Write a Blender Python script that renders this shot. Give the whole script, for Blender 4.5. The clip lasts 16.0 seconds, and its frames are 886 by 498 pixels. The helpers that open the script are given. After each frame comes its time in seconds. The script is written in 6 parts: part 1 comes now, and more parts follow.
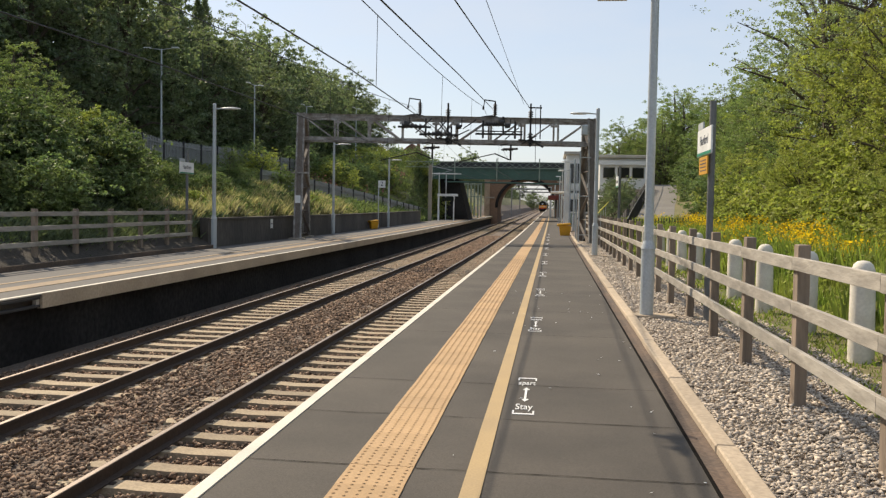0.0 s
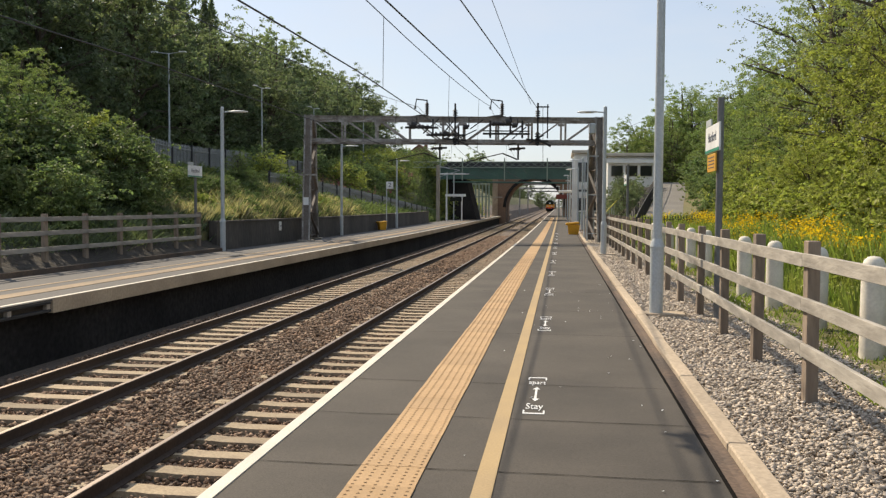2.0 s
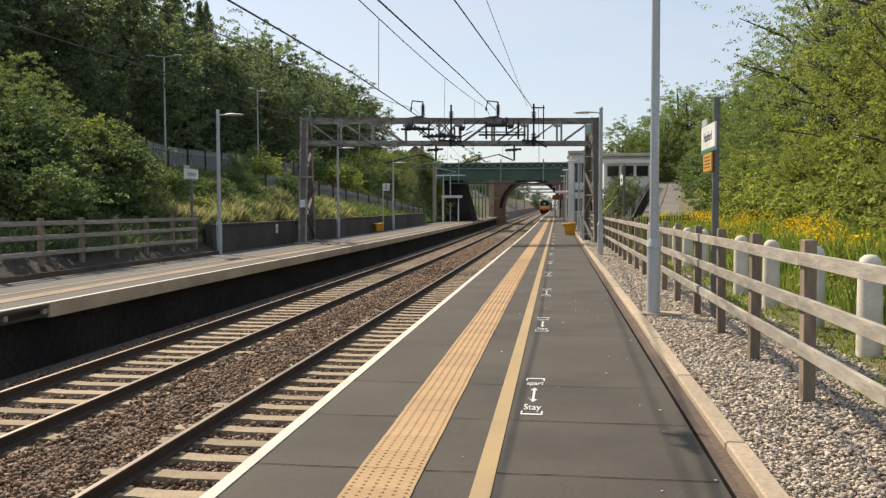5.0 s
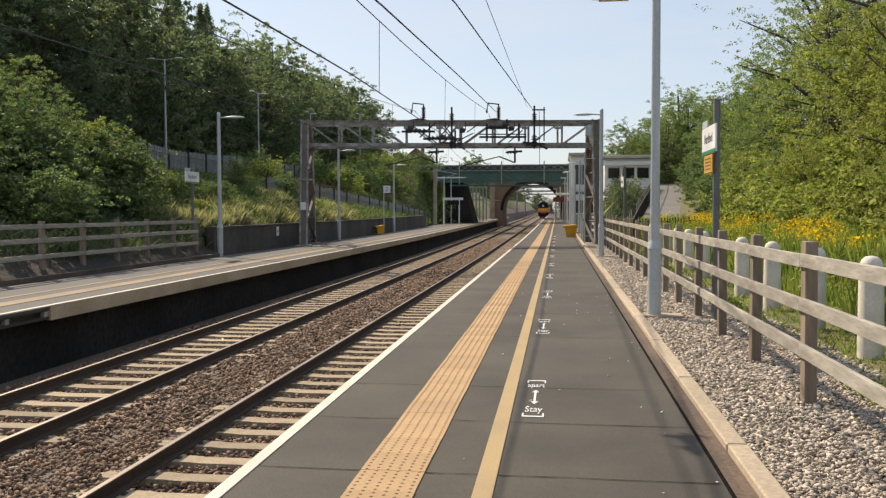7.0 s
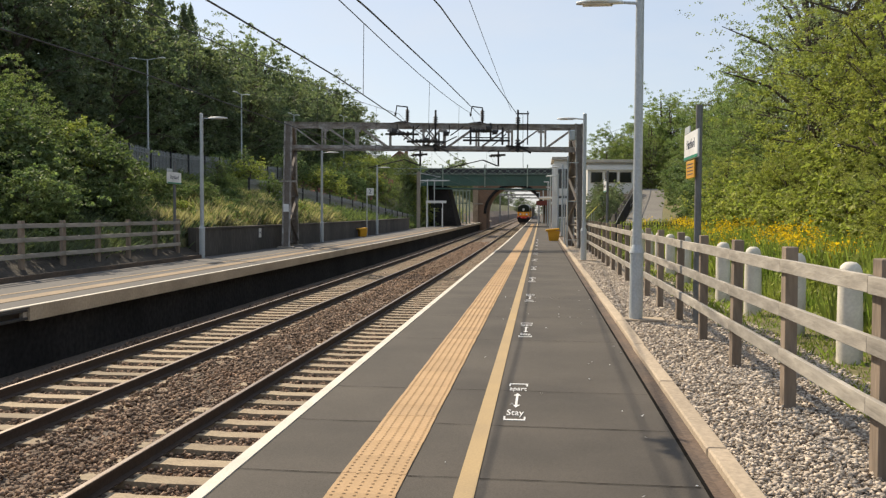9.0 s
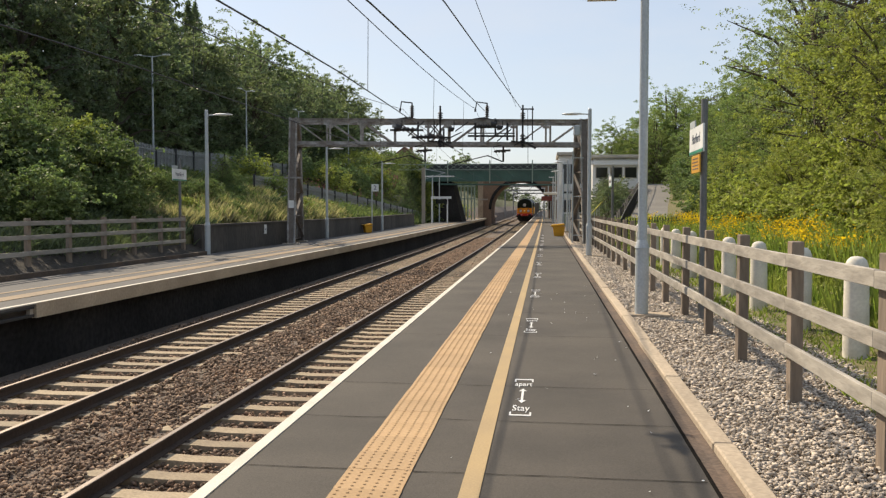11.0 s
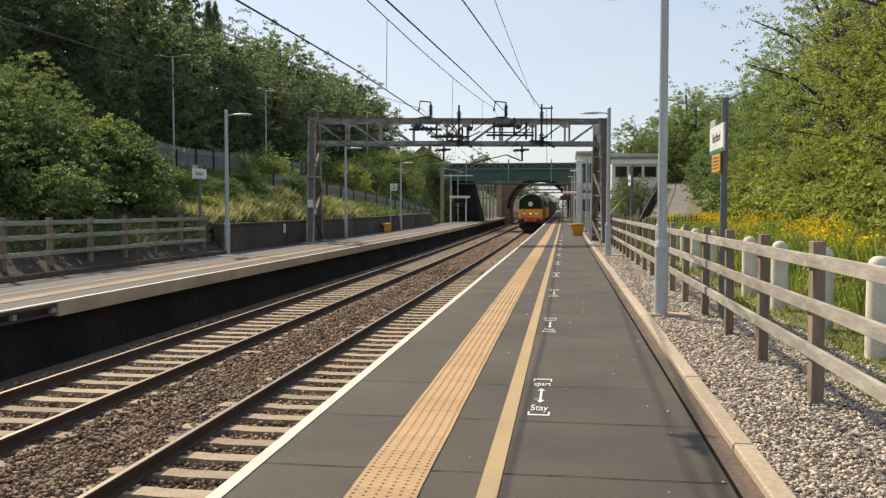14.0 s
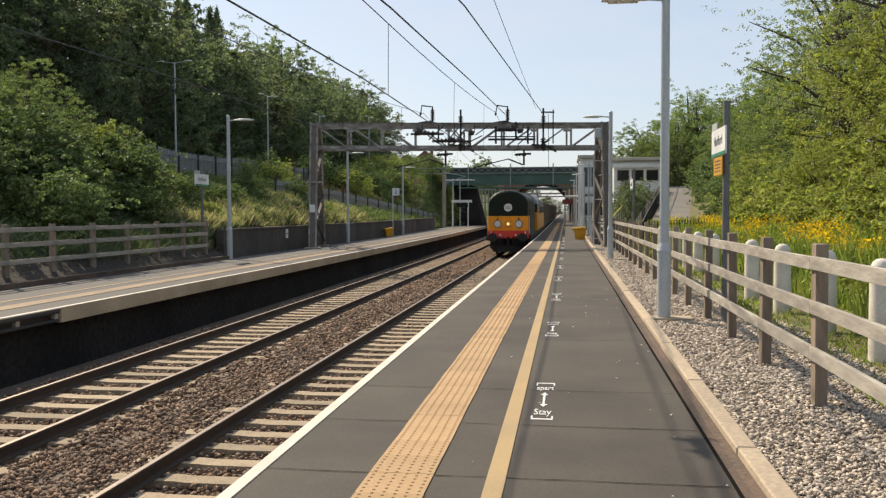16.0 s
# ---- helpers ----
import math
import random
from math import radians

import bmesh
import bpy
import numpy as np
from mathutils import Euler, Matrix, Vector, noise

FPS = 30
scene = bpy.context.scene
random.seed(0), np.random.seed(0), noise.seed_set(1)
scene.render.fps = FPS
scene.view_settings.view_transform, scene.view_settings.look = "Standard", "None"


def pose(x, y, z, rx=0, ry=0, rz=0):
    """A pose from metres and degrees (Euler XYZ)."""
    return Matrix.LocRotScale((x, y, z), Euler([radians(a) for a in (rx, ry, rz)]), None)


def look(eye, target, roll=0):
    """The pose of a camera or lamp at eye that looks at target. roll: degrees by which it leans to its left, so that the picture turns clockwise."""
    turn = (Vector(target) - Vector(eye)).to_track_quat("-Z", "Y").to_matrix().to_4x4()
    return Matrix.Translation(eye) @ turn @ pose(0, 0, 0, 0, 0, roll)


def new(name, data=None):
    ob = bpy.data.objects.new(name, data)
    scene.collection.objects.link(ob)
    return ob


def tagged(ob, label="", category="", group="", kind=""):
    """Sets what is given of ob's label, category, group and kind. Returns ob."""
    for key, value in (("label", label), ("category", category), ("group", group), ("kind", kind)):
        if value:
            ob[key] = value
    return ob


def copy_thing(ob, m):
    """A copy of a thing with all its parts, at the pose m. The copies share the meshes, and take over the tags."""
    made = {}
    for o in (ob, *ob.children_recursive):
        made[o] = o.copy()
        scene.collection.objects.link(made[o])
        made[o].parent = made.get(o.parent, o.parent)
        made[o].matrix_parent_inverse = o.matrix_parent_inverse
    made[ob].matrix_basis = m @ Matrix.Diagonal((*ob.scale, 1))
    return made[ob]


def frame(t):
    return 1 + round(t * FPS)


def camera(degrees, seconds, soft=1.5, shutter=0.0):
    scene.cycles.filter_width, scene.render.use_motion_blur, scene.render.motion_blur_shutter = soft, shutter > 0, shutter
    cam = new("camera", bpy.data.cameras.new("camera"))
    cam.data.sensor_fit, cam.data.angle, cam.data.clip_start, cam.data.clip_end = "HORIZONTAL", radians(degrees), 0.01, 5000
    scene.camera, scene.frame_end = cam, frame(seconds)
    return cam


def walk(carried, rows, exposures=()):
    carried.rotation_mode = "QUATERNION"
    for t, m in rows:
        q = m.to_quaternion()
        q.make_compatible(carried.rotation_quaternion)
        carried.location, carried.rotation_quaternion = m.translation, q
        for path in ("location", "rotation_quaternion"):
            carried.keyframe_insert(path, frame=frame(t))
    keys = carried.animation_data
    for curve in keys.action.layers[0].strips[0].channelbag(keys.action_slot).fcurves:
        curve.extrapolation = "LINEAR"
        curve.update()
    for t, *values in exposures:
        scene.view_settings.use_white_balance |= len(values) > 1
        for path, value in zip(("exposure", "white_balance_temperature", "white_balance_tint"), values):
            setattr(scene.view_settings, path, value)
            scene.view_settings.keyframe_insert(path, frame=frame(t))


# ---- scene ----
# Metres. Platform surface z = 0, the line runs along +y, the eye stands at x = y = 0.
EYE = (0.0, 0.0, 1.592)
cam = camera(52.2, 16.0, soft=1.3)
# seconds, yaw to the left, pitch down, roll (degrees)
TURNS = [(0, 6.837, 2.673, 1.017), (0.5, 6.989, 2.579, 0.860), (1, 7.359, 2.621, 0.671), (1.5, 7.418, 2.586, 0.527), (2, 7.380, 2.656,
         0.343), (2.5, 7.543, 2.747, 0.317), (3, 7.643, 2.920, 0.306), (3.5, 7.679, 2.893, 0.413), (4, 7.452, 2.726, 0.157), (6.5, 7.079,
         2.499, -0.100), (7, 7.235, 2.423, -0.179), (7.5, 7.175, 2.317, -0.180), (8, 6.902, 2.425, -0.155), (8.5, 6.471, 2.550, -0.057),
         (9, 6.152, 2.236, 0.281), (11.5, 6.716, 2.528, -0.052), (12, 7.013, 2.506, -0.049), (12.5, 6.927, 2.577, -0.118), (13, 7.025,
         2.641, -0.282), (13.5, 7.392, 2.620, -0.076), (14, 7.655, 2.548, 0.079), (14.5, 7.701, 2.452, 0.087), (15, 7.683, 2.392, 0.029),
         (15.5, 7.723, 2.323, -0.085), (16, 7.800, 2.267, -0.189)]


def aim(yaw, pitch, roll):
    a, b = radians(yaw), radians(pitch)
    return look(EYE, (EYE[0] - math.sin(a) * math.cos(b), EYE[1] + math.cos(a) * math.cos(b), EYE[2] - math.sin(b)), roll)


walk(cam, [(t, aim(a, b, c)) for t, a, b, c in TURNS], exposures=[(0.0, 0.62, 6900, 11), (16.0, 0.62, 6900, 11)])

# ---- light ----
SUN = Vector((-0.82, 0.80, 1.0)).normalized()          # towards the sun
world = bpy.data.worlds.new("sky")
scene.world = world
world.use_nodes = True
wn = world.node_tree
sky = wn.nodes.new("ShaderNodeTexSky")
sky.sky_type, sky.sun_disc = "NISHITA", False
sky.sun_elevation = math.asin(SUN.z)
sky.sun_rotation = math.atan2(SUN.x, SUN.y)
sky.air_density, sky.dust_density, sky.ozone_density = 1.0, 1.0, 1.3
haze = wn.nodes.new("ShaderNodeMix")                   # thin summer haze evens out the clear sky
haze.data_type = "RGBA"
haze.inputs["Factor"].default_value = 0.68
haze.inputs["B"].default_value = (2.75, 3.2, 3.95, 1)
wn.links.new(sky.outputs[0], haze.inputs["A"])
veil = wn.nodes.new("ShaderNodeTexNoise")              # faint streaks of high cloud
veil.inputs["Scale"].default_value, veil.inputs["Detail"].default_value, veil.inputs["Roughness"].default_value = 2.2, 6, 0.6
veil_map = wn.nodes.new("ShaderNodeMapping")
veil_map.inputs["Scale"].default_value = (1.0, 1.0, 3.2)
veil_co = wn.nodes.new("ShaderNodeTexCoord")
wn.links.new(veil_co.outputs["Generated"], veil_map.inputs[0])
wn.links.new(veil_map.outputs[0], veil.inputs["Vector"])
thin = wn.nodes.new("ShaderNodeMapRange")
for i, v in enumerate((0.48, 0.78, 0.0, 0.45)):
    thin.inputs[i + 1].default_value = v
wn.links.new(veil.outputs["Fac"], thin.inputs[0])
cloud = wn.nodes.new("ShaderNodeMix")
cloud.data_type = "RGBA"
cloud.inputs["B"].default_value = (4.1, 4.3, 4.6, 1)
wn.links.new(thin.outputs[0], cloud.inputs["Factor"])
wn.links.new(haze.outputs["Result"], cloud.inputs["A"])
wn.links.new(cloud.outputs["Result"], wn.nodes["Background"].inputs[0])
wn.nodes["Background"].inputs[1].default_value = 0.125
sun_data = bpy.data.lights.new("sun", "SUN")
sun_data.energy, sun_data.angle, sun_data.color = 3.8, radians(0.55), (1.0, 0.88, 0.70)
sun = new("sun", sun_data)
sun.matrix_world = look((0, 0, 60), Vector((0, 0, 60)) - SUN)


# ---- materials ----
def mat(name, col, rough=0.8, var=0.25, fine=40.0, coarse=1.5, bump=0.3, metal=0.0, tint=None, amount=0.5, leaf=0.0, island=0.0, thing=0.0, emit=0.0, stretch=None, spec=0.5):
    """A surface with grain at two scales; tint: the colour of its stains; island / thing: spread from piece to piece."""
    m = bpy.data.materials.new(name)
    m.use_nodes = True
    nt = m.node_tree
    n, l = nt.nodes, nt.links
    b = n["Principled BSDF"]
    b.inputs["Roughness"].default_value, b.inputs["Metallic"].default_value = rough, metal
    b.inputs["Specular IOR Level"].default_value = spec
    co = n.new("ShaderNodeTexCoord")
    src = co.outputs["Object"]
    if stretch:
        mp = n.new("ShaderNodeMapping")
        mp.inputs["Scale"].default_value = stretch
        l.new(src, mp.inputs[0])
        src = mp.outputs[0]
    t = tint or tuple(c * 0.55 for c in col)

    def noise_at(scale, detail):
        k = n.new("ShaderNodeTexNoise")
        k.inputs["Scale"].default_value, k.inputs["Detail"].default_value = scale, detail
        l.new(src, k.inputs["Vector"])
        return k.outputs["Fac"]

    def mix(fac, a, c2, mode="MIX"):
        k = n.new("ShaderNodeMix")
        k.data_type, k.blend_type = "RGBA", mode
        for sock, v in ((k.inputs["Factor"], fac), (k.inputs["A"], a), (k.inputs["B"], c2)):
            if isinstance(v, (int, float)):
                sock.default_value = v
            elif isinstance(v, tuple):
                sock.default_value = (*v, 1)
            else:
                l.new(v, sock)
        return k.outputs["Result"]

    def ramp(v, lo, hi, a=0.0, c2=1.0):
        k = n.new("ShaderNodeMapRange")
        for i, w in enumerate((lo, hi, a, c2)):
            k.inputs[i + 1].default_value = w
        l.new(v, k.inputs[0])
        return k.outputs[0]

    big, small = noise_at(coarse, 4), noise_at(fine, 3)
    c = mix(ramp(big, 0.35, 0.72, 0, amount), col, t)
    c = mix(1.0, c, mix(ramp(small, 0.25, 0.75), tuple([1 - var] * 3), tuple([1 + var] * 3)), "MULTIPLY")
    for on, node, sock in ((island, "ShaderNodeNewGeometry", "Random Per Island"), (thing, "ShaderNodeObjectInfo", "Random")):
        if on:
            k = n.new(node)
            c = mix(1.0, c, mix(k.outputs[sock], tuple([1 - on] * 3), (1 + on, 1 + on * 0.95, 1 + on * 0.85)), "MULTIPLY")
    l.new(c, b.inputs["Base Color"])
    if bump:
        k = n.new("ShaderNodeBump")
        k.inputs["Strength"].default_value, k.inputs["Distance"].default_value = bump, 0.4 / fine
        l.new(small, k.inputs["Height"])
        l.new(k.outputs[0], b.inputs["Normal"])
    if emit:
        b.inputs["Emission Color"].default_value, b.inputs["Emission Strength"].default_value = (*col, 1), emit
    if leaf:
        tr = n.new("ShaderNodeBsdfTranslucent")
        l.new(mix(1.0, c, (1.0, 1.15, 0.7), "MULTIPLY"), tr.inputs[0])
        ms = n.new("ShaderNodeMixShader")
        ms.inputs[0].default_value = leaf
        l.new(b.outputs[0], ms.inputs[1]), l.new(tr.outputs[0], ms.inputs[2])
        l.new(ms.outputs[0], n["Material Output"].inputs[0])
    return m


ASPHALT = mat("asphalt", (0.050, 0.044, 0.037), 0.85, 0.32, 110, 0.7, 0.35, tint=(0.088, 0.076, 0.062), amount=0.9, spec=0.4)
ASPHALT_OLD = mat("old_asphalt", (0.105, 0.10, 0.094), 0.9, 0.25, 120, 0.6, 0.25, tint=(0.09, 0.085, 0.08))
CHANNEL = mat("brick_channel", (0.125, 0.085, 0.06), 0.9, 0.35, 30, 1.2, 0.4, tint=(0.05, 0.042, 0.036), amount=0.9)
CONCRETE = mat("concrete", (0.37, 0.32, 0.255), 0.9, 0.18, 35, 0.8, 0.3, tint=(0.22, 0.2, 0.17), amount=0.7)
SLEEPER = mat("sleeper_concrete", (0.36, 0.29, 0.195), 0.9, 0.25, 30, 1.3, 0.3, tint=(0.22, 0.165, 0.12), amount=0.8, thing=0.22)
TACTILE = mat("buff_tactile", (0.45, 0.295, 0.155), 0.85, 0.12, 60, 0.9, 0.15, tint=(0.36, 0.23, 0.11), amount=0.6, thing=0.10)
YELLOW_LINE = mat("line_yellow", (0.40, 0.285, 0.14), 0.8, 0.14, 70, 1.4, 0.15, tint=(0.33, 0.24, 0.13), amount=0.8)
WORN_BUFF = mat("worn_buff_strip", (0.30, 0.215, 0.13), 0.85, 0.2, 30, 0.7, 0.1, tint=(0.19, 0.145, 0.10), amount=0.8)
LEG_RUST = mat("rusty_lacing", (0.15, 0.125, 0.105), 0.85, 0.25, 15, 2.5, 0.2, tint=(0.22, 0.205, 0.19))
WHITE_LINE = mat("line_white", (0.66, 0.61, 0.52), 0.8, 0.12, 60, 2.2, 0.15, tint=(0.45, 0.42, 0.37), amount=0.6)
MARK_WHITE = mat("marking_white", (0.75, 0.75, 0.74), 0.8, 0.18, 70, 6, 0.1, tint=(0.4, 0.4, 0.4))
TIMBER_KERB = mat("pale_kerb", (0.46, 0.37, 0.27), 0.9, 0.2, 30, 1.0, 0.3, tint=(0.30, 0.25, 0.19), thing=0.12)
WOOD = mat("weathered_timber", (0.355, 0.33, 0.29), 0.9, 0.3, 12, 1.5, 0.5, tint=(0.17, 0.15, 0.125), amount=0.8, thing=0.15, stretch=(1, 0.25, 1))
WOOD_POST = mat("weathered_post", (0.26, 0.20, 0.15), 0.9, 0.3, 14, 2.5, 0.5, tint=(0.13, 0.11, 0.09), amount=0.8, thing=0.15, stretch=(1, 1, 0.2))
STONE_GREY = mat("grey_chippings", (0.50, 0.435, 0.365), 0.95, 0.25, 30, 0.8, 0.4, tint=(0.36, 0.295, 0.235), island=0.32)
STONE_BROWN = mat("brown_ballast", (0.225, 0.148, 0.10), 0.95, 0.22, 30, 0.7, 0.3, tint=(0.215, 0.168, 0.13), island=0.55)
BED = mat("ballast_bed", (0.115, 0.085, 0.065), 0.95, 0.55, 18, 0.5, 0.8, tint=(0.2, 0.165, 0.13))
RUST = mat("rusty_rail", (0.045, 0.030, 0.022), 0.85, 0.25, 25, 1, 0.3, tint=(0.085, 0.055, 0.037))
RAIL_TOP = mat("rail_head", (0.30, 0.25, 0.21), 0.45, 0.15, 60, 3, 0.05, metal=0.6, tint=(0.22, 0.16, 0.12))
GALV = mat("galvanised_steel", (0.45, 0.49, 0.51), 0.5, 0.12, 30, 2, 0.1, metal=0.1, tint=(0.34, 0.37, 0.385))
GANTRY = mat("weathered_galvanised", (0.36, 0.35, 0.335), 0.7, 0.3, 14, 2.4, 0.3, metal=0.2, tint=(0.15, 0.125, 0.105), amount=0.95)
POLE_GREY = mat("grey_painted_pole", (0.15, 0.155, 0.155), 0.6, 0.12, 20, 2, 0.1)
PALE_STEEL = mat("dull_palisade", (0.28, 0.29, 0.29), 0.6, 0.15, 10, 0.8, 0.1, metal=0.2, tint=(0.13, 0.13, 0.125))
GREEN_PALE = mat("pale_green_paint", (0.30, 0.36, 0.29), 0.6, 0.1, 10, 1, 0.0, tint=(0.2, 0.26, 0.2))
SLOT = mat("grimy_drain", (0.010, 0.009, 0.008), 1.0, 0.3, 40, 3, 0.2, spec=0.05)
DARK_IRON = mat("dark_iron", (0.035, 0.034, 0.034), 0.7, 0.25, 20, 2, 0.2)
WIRE = mat("contact_wire", (0.045, 0.047, 0.05), 0.6, 0.1, 20, 2, 0.0, metal=0.3)
PORCELAIN = mat("brown_porcelain", (0.06, 0.045, 0.04), 0.7, 0.1, 30, 2, 0.0)
RETAIN = mat("stained_concrete", (0.09, 0.08, 0.07), 0.95, 0.3, 9, 0.5, 0.4, tint=(0.028, 0.026, 0.024), amount=0.95, stretch=(1, 1, 0.35))
# near-black brick; on the far platform face the colour includes its shade
WALL_DARK = mat("dark_brick", (0.034, 0.031, 0.029), 0.95, 0.4, 9, 0.45, 0.5, tint=(0.014, 0.013, 0.013), amount=0.9, spec=0.15)
COPING = mat("buff_coping", (0.47, 0.375, 0.265), 0.9, 0.18, 20, 0.7, 0.2, tint=(0.30, 0.235, 0.165), amount=0.8)
SOIL = mat("soil_and_grass", (0.115, 0.12, 0.045), 1.0, 0.4, 9, 0.35, 0.6, tint=(0.19, 0.145, 0.075), amount=0.9)
# bare earth, its colour darkened further to hold the shade of the trees
SHADED_EARTH = mat("shaded_earth", (0.04, 0.034, 0.027), 1.0, 0.5, 10, 1.2, 0.8, tint=(0.03, 0.027, 0.022), amount=0.9)
BANK = mat("rough_bank", (0.13, 0.14, 0.055), 1.0, 0.4, 6, 0.2, 0.6, tint=(0.10, 0.085, 0.04), amount=0.8)
GREEN_STEEL = mat("green_bridge_paint", (0.06, 0.135, 0.105), 0.55, 0.2, 12, 0.6, 0.1, tint=(0.028, 0.052, 0.044))
ROAD_DARK = mat("dark_parapet", (0.05, 0.05, 0.052), 0.8, 0.2, 10, 1, 0.2)
SANDSTONE = mat("buff_sandstone", (0.42, 0.32, 0.225), 0.95, 0.25, 5, 0.8, 0.4, tint=(0.27, 0.19, 0.13), amount=0.8)
BRICK = mat("old_red_brick", (0.27, 0.165, 0.105), 0.95, 0.3, 6, 0.4, 0.4, tint=(0.12, 0.085, 0.065), amount=0.8)
WHITE_CLAD = mat("white_cladding", (0.80, 0.80, 0.78), 0.6, 0.06, 20, 0.8, 0.05, tint=(0.66, 0.66, 0.63))
CREAM = mat("cream_trim", (0.55, 0.50, 0.42), 0.7, 0.1, 15, 1, 0.05)
GLASS = mat("dark_glass", (0.02, 0.022, 0.025), 0.06, 0.05, 8, 1, 0.0)
SIGN_WHITE = mat("sign_white", (0.78, 0.80, 0.80), 0.5, 0.04, 20, 2, 0.0)
SIGN_INK = mat("sign_ink", (0.03, 0.05, 0.09), 0.5, 0.05, 20, 2, 0.0)
SIGN_GREEN = mat("sign_green", (0.02, 0.24, 0.15), 0.5, 0.05, 20, 2, 0.0)
NOTICE = mat("notice_amber", (0.62, 0.32, 0.03), 0.6, 0.08, 20, 2, 0.0)
BIN_YELLOW = mat("grit_bin_yellow", (0.72, 0.36, 0.02), 0.5, 0.1, 12, 2, 0.05)
BOLLARD = mat("white_concrete", (0.70, 0.66, 0.57), 0.85, 0.1, 30, 2.5, 0.04, tint=(0.4, 0.36, 0.29), amount=0.6)
RED_PAINT = mat("red_paint", (0.80, 0.05, 0.03), 0.5, 0.1, 20, 2, 0.0)
ORANGE_PANEL = mat("warning_yellow", (1.0, 0.37, 0.008), 0.5, 0.06, 10, 2, 0.0)
LOCO_GREEN = mat("loco_green", (0.010, 0.017, 0.010), 0.45, 0.15, 10, 1, 0.0, spec=0.2)
LOCO_ROOF = mat("loco_roof_grey", (0.20, 0.205, 0.21), 0.6, 0.15, 10, 1, 0.0)
LOCO_BLUE = mat("loco_grey_blue", (0.33, 0.37, 0.42), 0.45, 0.1, 10, 1, 0.0)
LOCO_YELLOW = mat("loco_yellow", (0.75, 0.32, 0.03), 0.5, 0.12, 10, 1, 0.0)
BLACK = mat("black_underframe", (0.018, 0.017, 0.017), 0.7, 0.2, 15, 2, 0.1)
LAMP_GLOW = mat("headlamp_glow", (1.0, 0.78, 0.35), 0.4, 0.0, 10, 1, 0.0, emit=0.5)
LENS = mat("lamp_lens", (0.75, 0.74, 0.70), 0.2, 0.05, 10, 1, 0.0)
DISC_WHITE = mat("white_disc", (0.8, 0.8, 0.78), 0.5, 0.05, 10, 1, 0.0)
WAGON = mat("wagon_brown", (0.17, 0.145, 0.12), 0.8, 0.2, 6, 1, 0.1, tint=(0.09, 0.08, 0.07))
HANDRAIL = mat("handrail_yellow", (0.55, 0.5, 0.05), 0.5, 0.1, 10, 2, 0.0)
BARK = mat("bark", (0.10, 0.08, 0.06), 0.95, 0.35, 10, 1, 0.6, stretch=(1, 1, 0.3))
LEAF_DARK = mat("leaf_dark", (0.14, 0.185, 0.125), 0.6, 0.25, 3, 0.4, 0.0, tint=(0.25, 0.275, 0.165), amount=0.95, leaf=0.5, island=0.35, thing=0.25, spec=0.3)
LEAF_MID = mat("leaf_mid", (0.155, 0.22, 0.10), 0.6, 0.25, 3, 0.6, 0.0, tint=(0.27, 0.30, 0.115), amount=0.95, leaf=0.5, island=0.35, thing=0.2, spec=0.3)
LEAF_LIGHT = mat("leaf_light", (0.265, 0.305, 0.095), 0.6, 0.25, 3, 0.6, 0.0, tint=(0.38, 0.375, 0.11), amount=0.95, leaf=0.5, island=0.35, thing=0.15, spec=0.3)
LEAF_BANK = mat("leaf_bank", (0.145, 0.205, 0.10), 0.68, 0.25, 3, 0.6, 0.0, tint=(0.235, 0.27, 0.12), amount=0.95, leaf=0.4, island=0.4, thing=0.2, spec=0.25)
LEAF_ASH = mat("leaf_ash", (0.22, 0.26, 0.165), 0.55, 0.25, 3, 0.6, 0.0, tint=(0.28, 0.31, 0.18), amount=0.9, leaf=0.5, island=0.35, thing=0.12, spec=0.4)
GRASS = mat("grass_blades", (0.19, 0.26, 0.06), 0.7, 0.2, 3, 0.8, 0.0, tint=(0.33, 0.34, 0.10), amount=0.95, leaf=0.5, island=0.4, spec=0.2)
GRASS_DRY = mat("dry_grass", (0.40, 0.345, 0.235), 0.8, 0.2, 3, 0.5, 0.0, tint=(0.33, 0.31, 0.15), leaf=0.5, island=0.35, spec=0.2)
FLOWER = mat("goldenrod", (0.78, 0.50, 0.03), 0.8, 0.2, 3, 0.5, 0.0, tint=(0.5, 0.36, 0.03), leaf=0.5, island=0.3, spec=0.2)
PINK = mat("willowherb", (0.34, 0.13, 0.20), 0.8, 0.2, 3, 0.5, 0.0, leaf=0.5, island=0.3, spec=0.2)


# ---- mesh helpers ----
def part(name, bm, material, parent=None, label="", smooth=False):
    me = bpy.data.meshes.new(name)
    bm.to_mesh(me)
    bm.free()
    me.materials.append(material)
    if smooth:
        me.shade_smooth()
    ob = new(name, me)
    ob.parent = parent
    return tagged(ob, label)


def same(name, other, parent, m=None):
    """Another object on other's mesh."""
    ob = new(name, other.data)
    ob.parent = parent
    ob.matrix_basis = m or Matrix()
    return ob


def thing(name, label, category, group="", kind="", at=None):
    ob = new(name)
    ob.matrix_basis = at or Matrix()
    return tagged(ob, label, category, group, kind)


def box(x0, x1, y0, y1, z0, z1, bm=None, bevel=0.0, m=None):
    bm = bm or bmesh.new()
    q = Matrix.LocRotScale(((x0 + x1) / 2, (y0 + y1) / 2, (z0 + z1) / 2), None, (x1 - x0, y1 - y0, z1 - z0))
    vs = bmesh.ops.create_cube(bm, size=1, matrix=(m or Matrix()) @ q)["verts"]
    if bevel:
        es = list({e for v in vs for e in v.link_edges})
        bmesh.ops.bevel(bm, geom=es, offset=bevel, segments=1, affect="EDGES")
    return bm


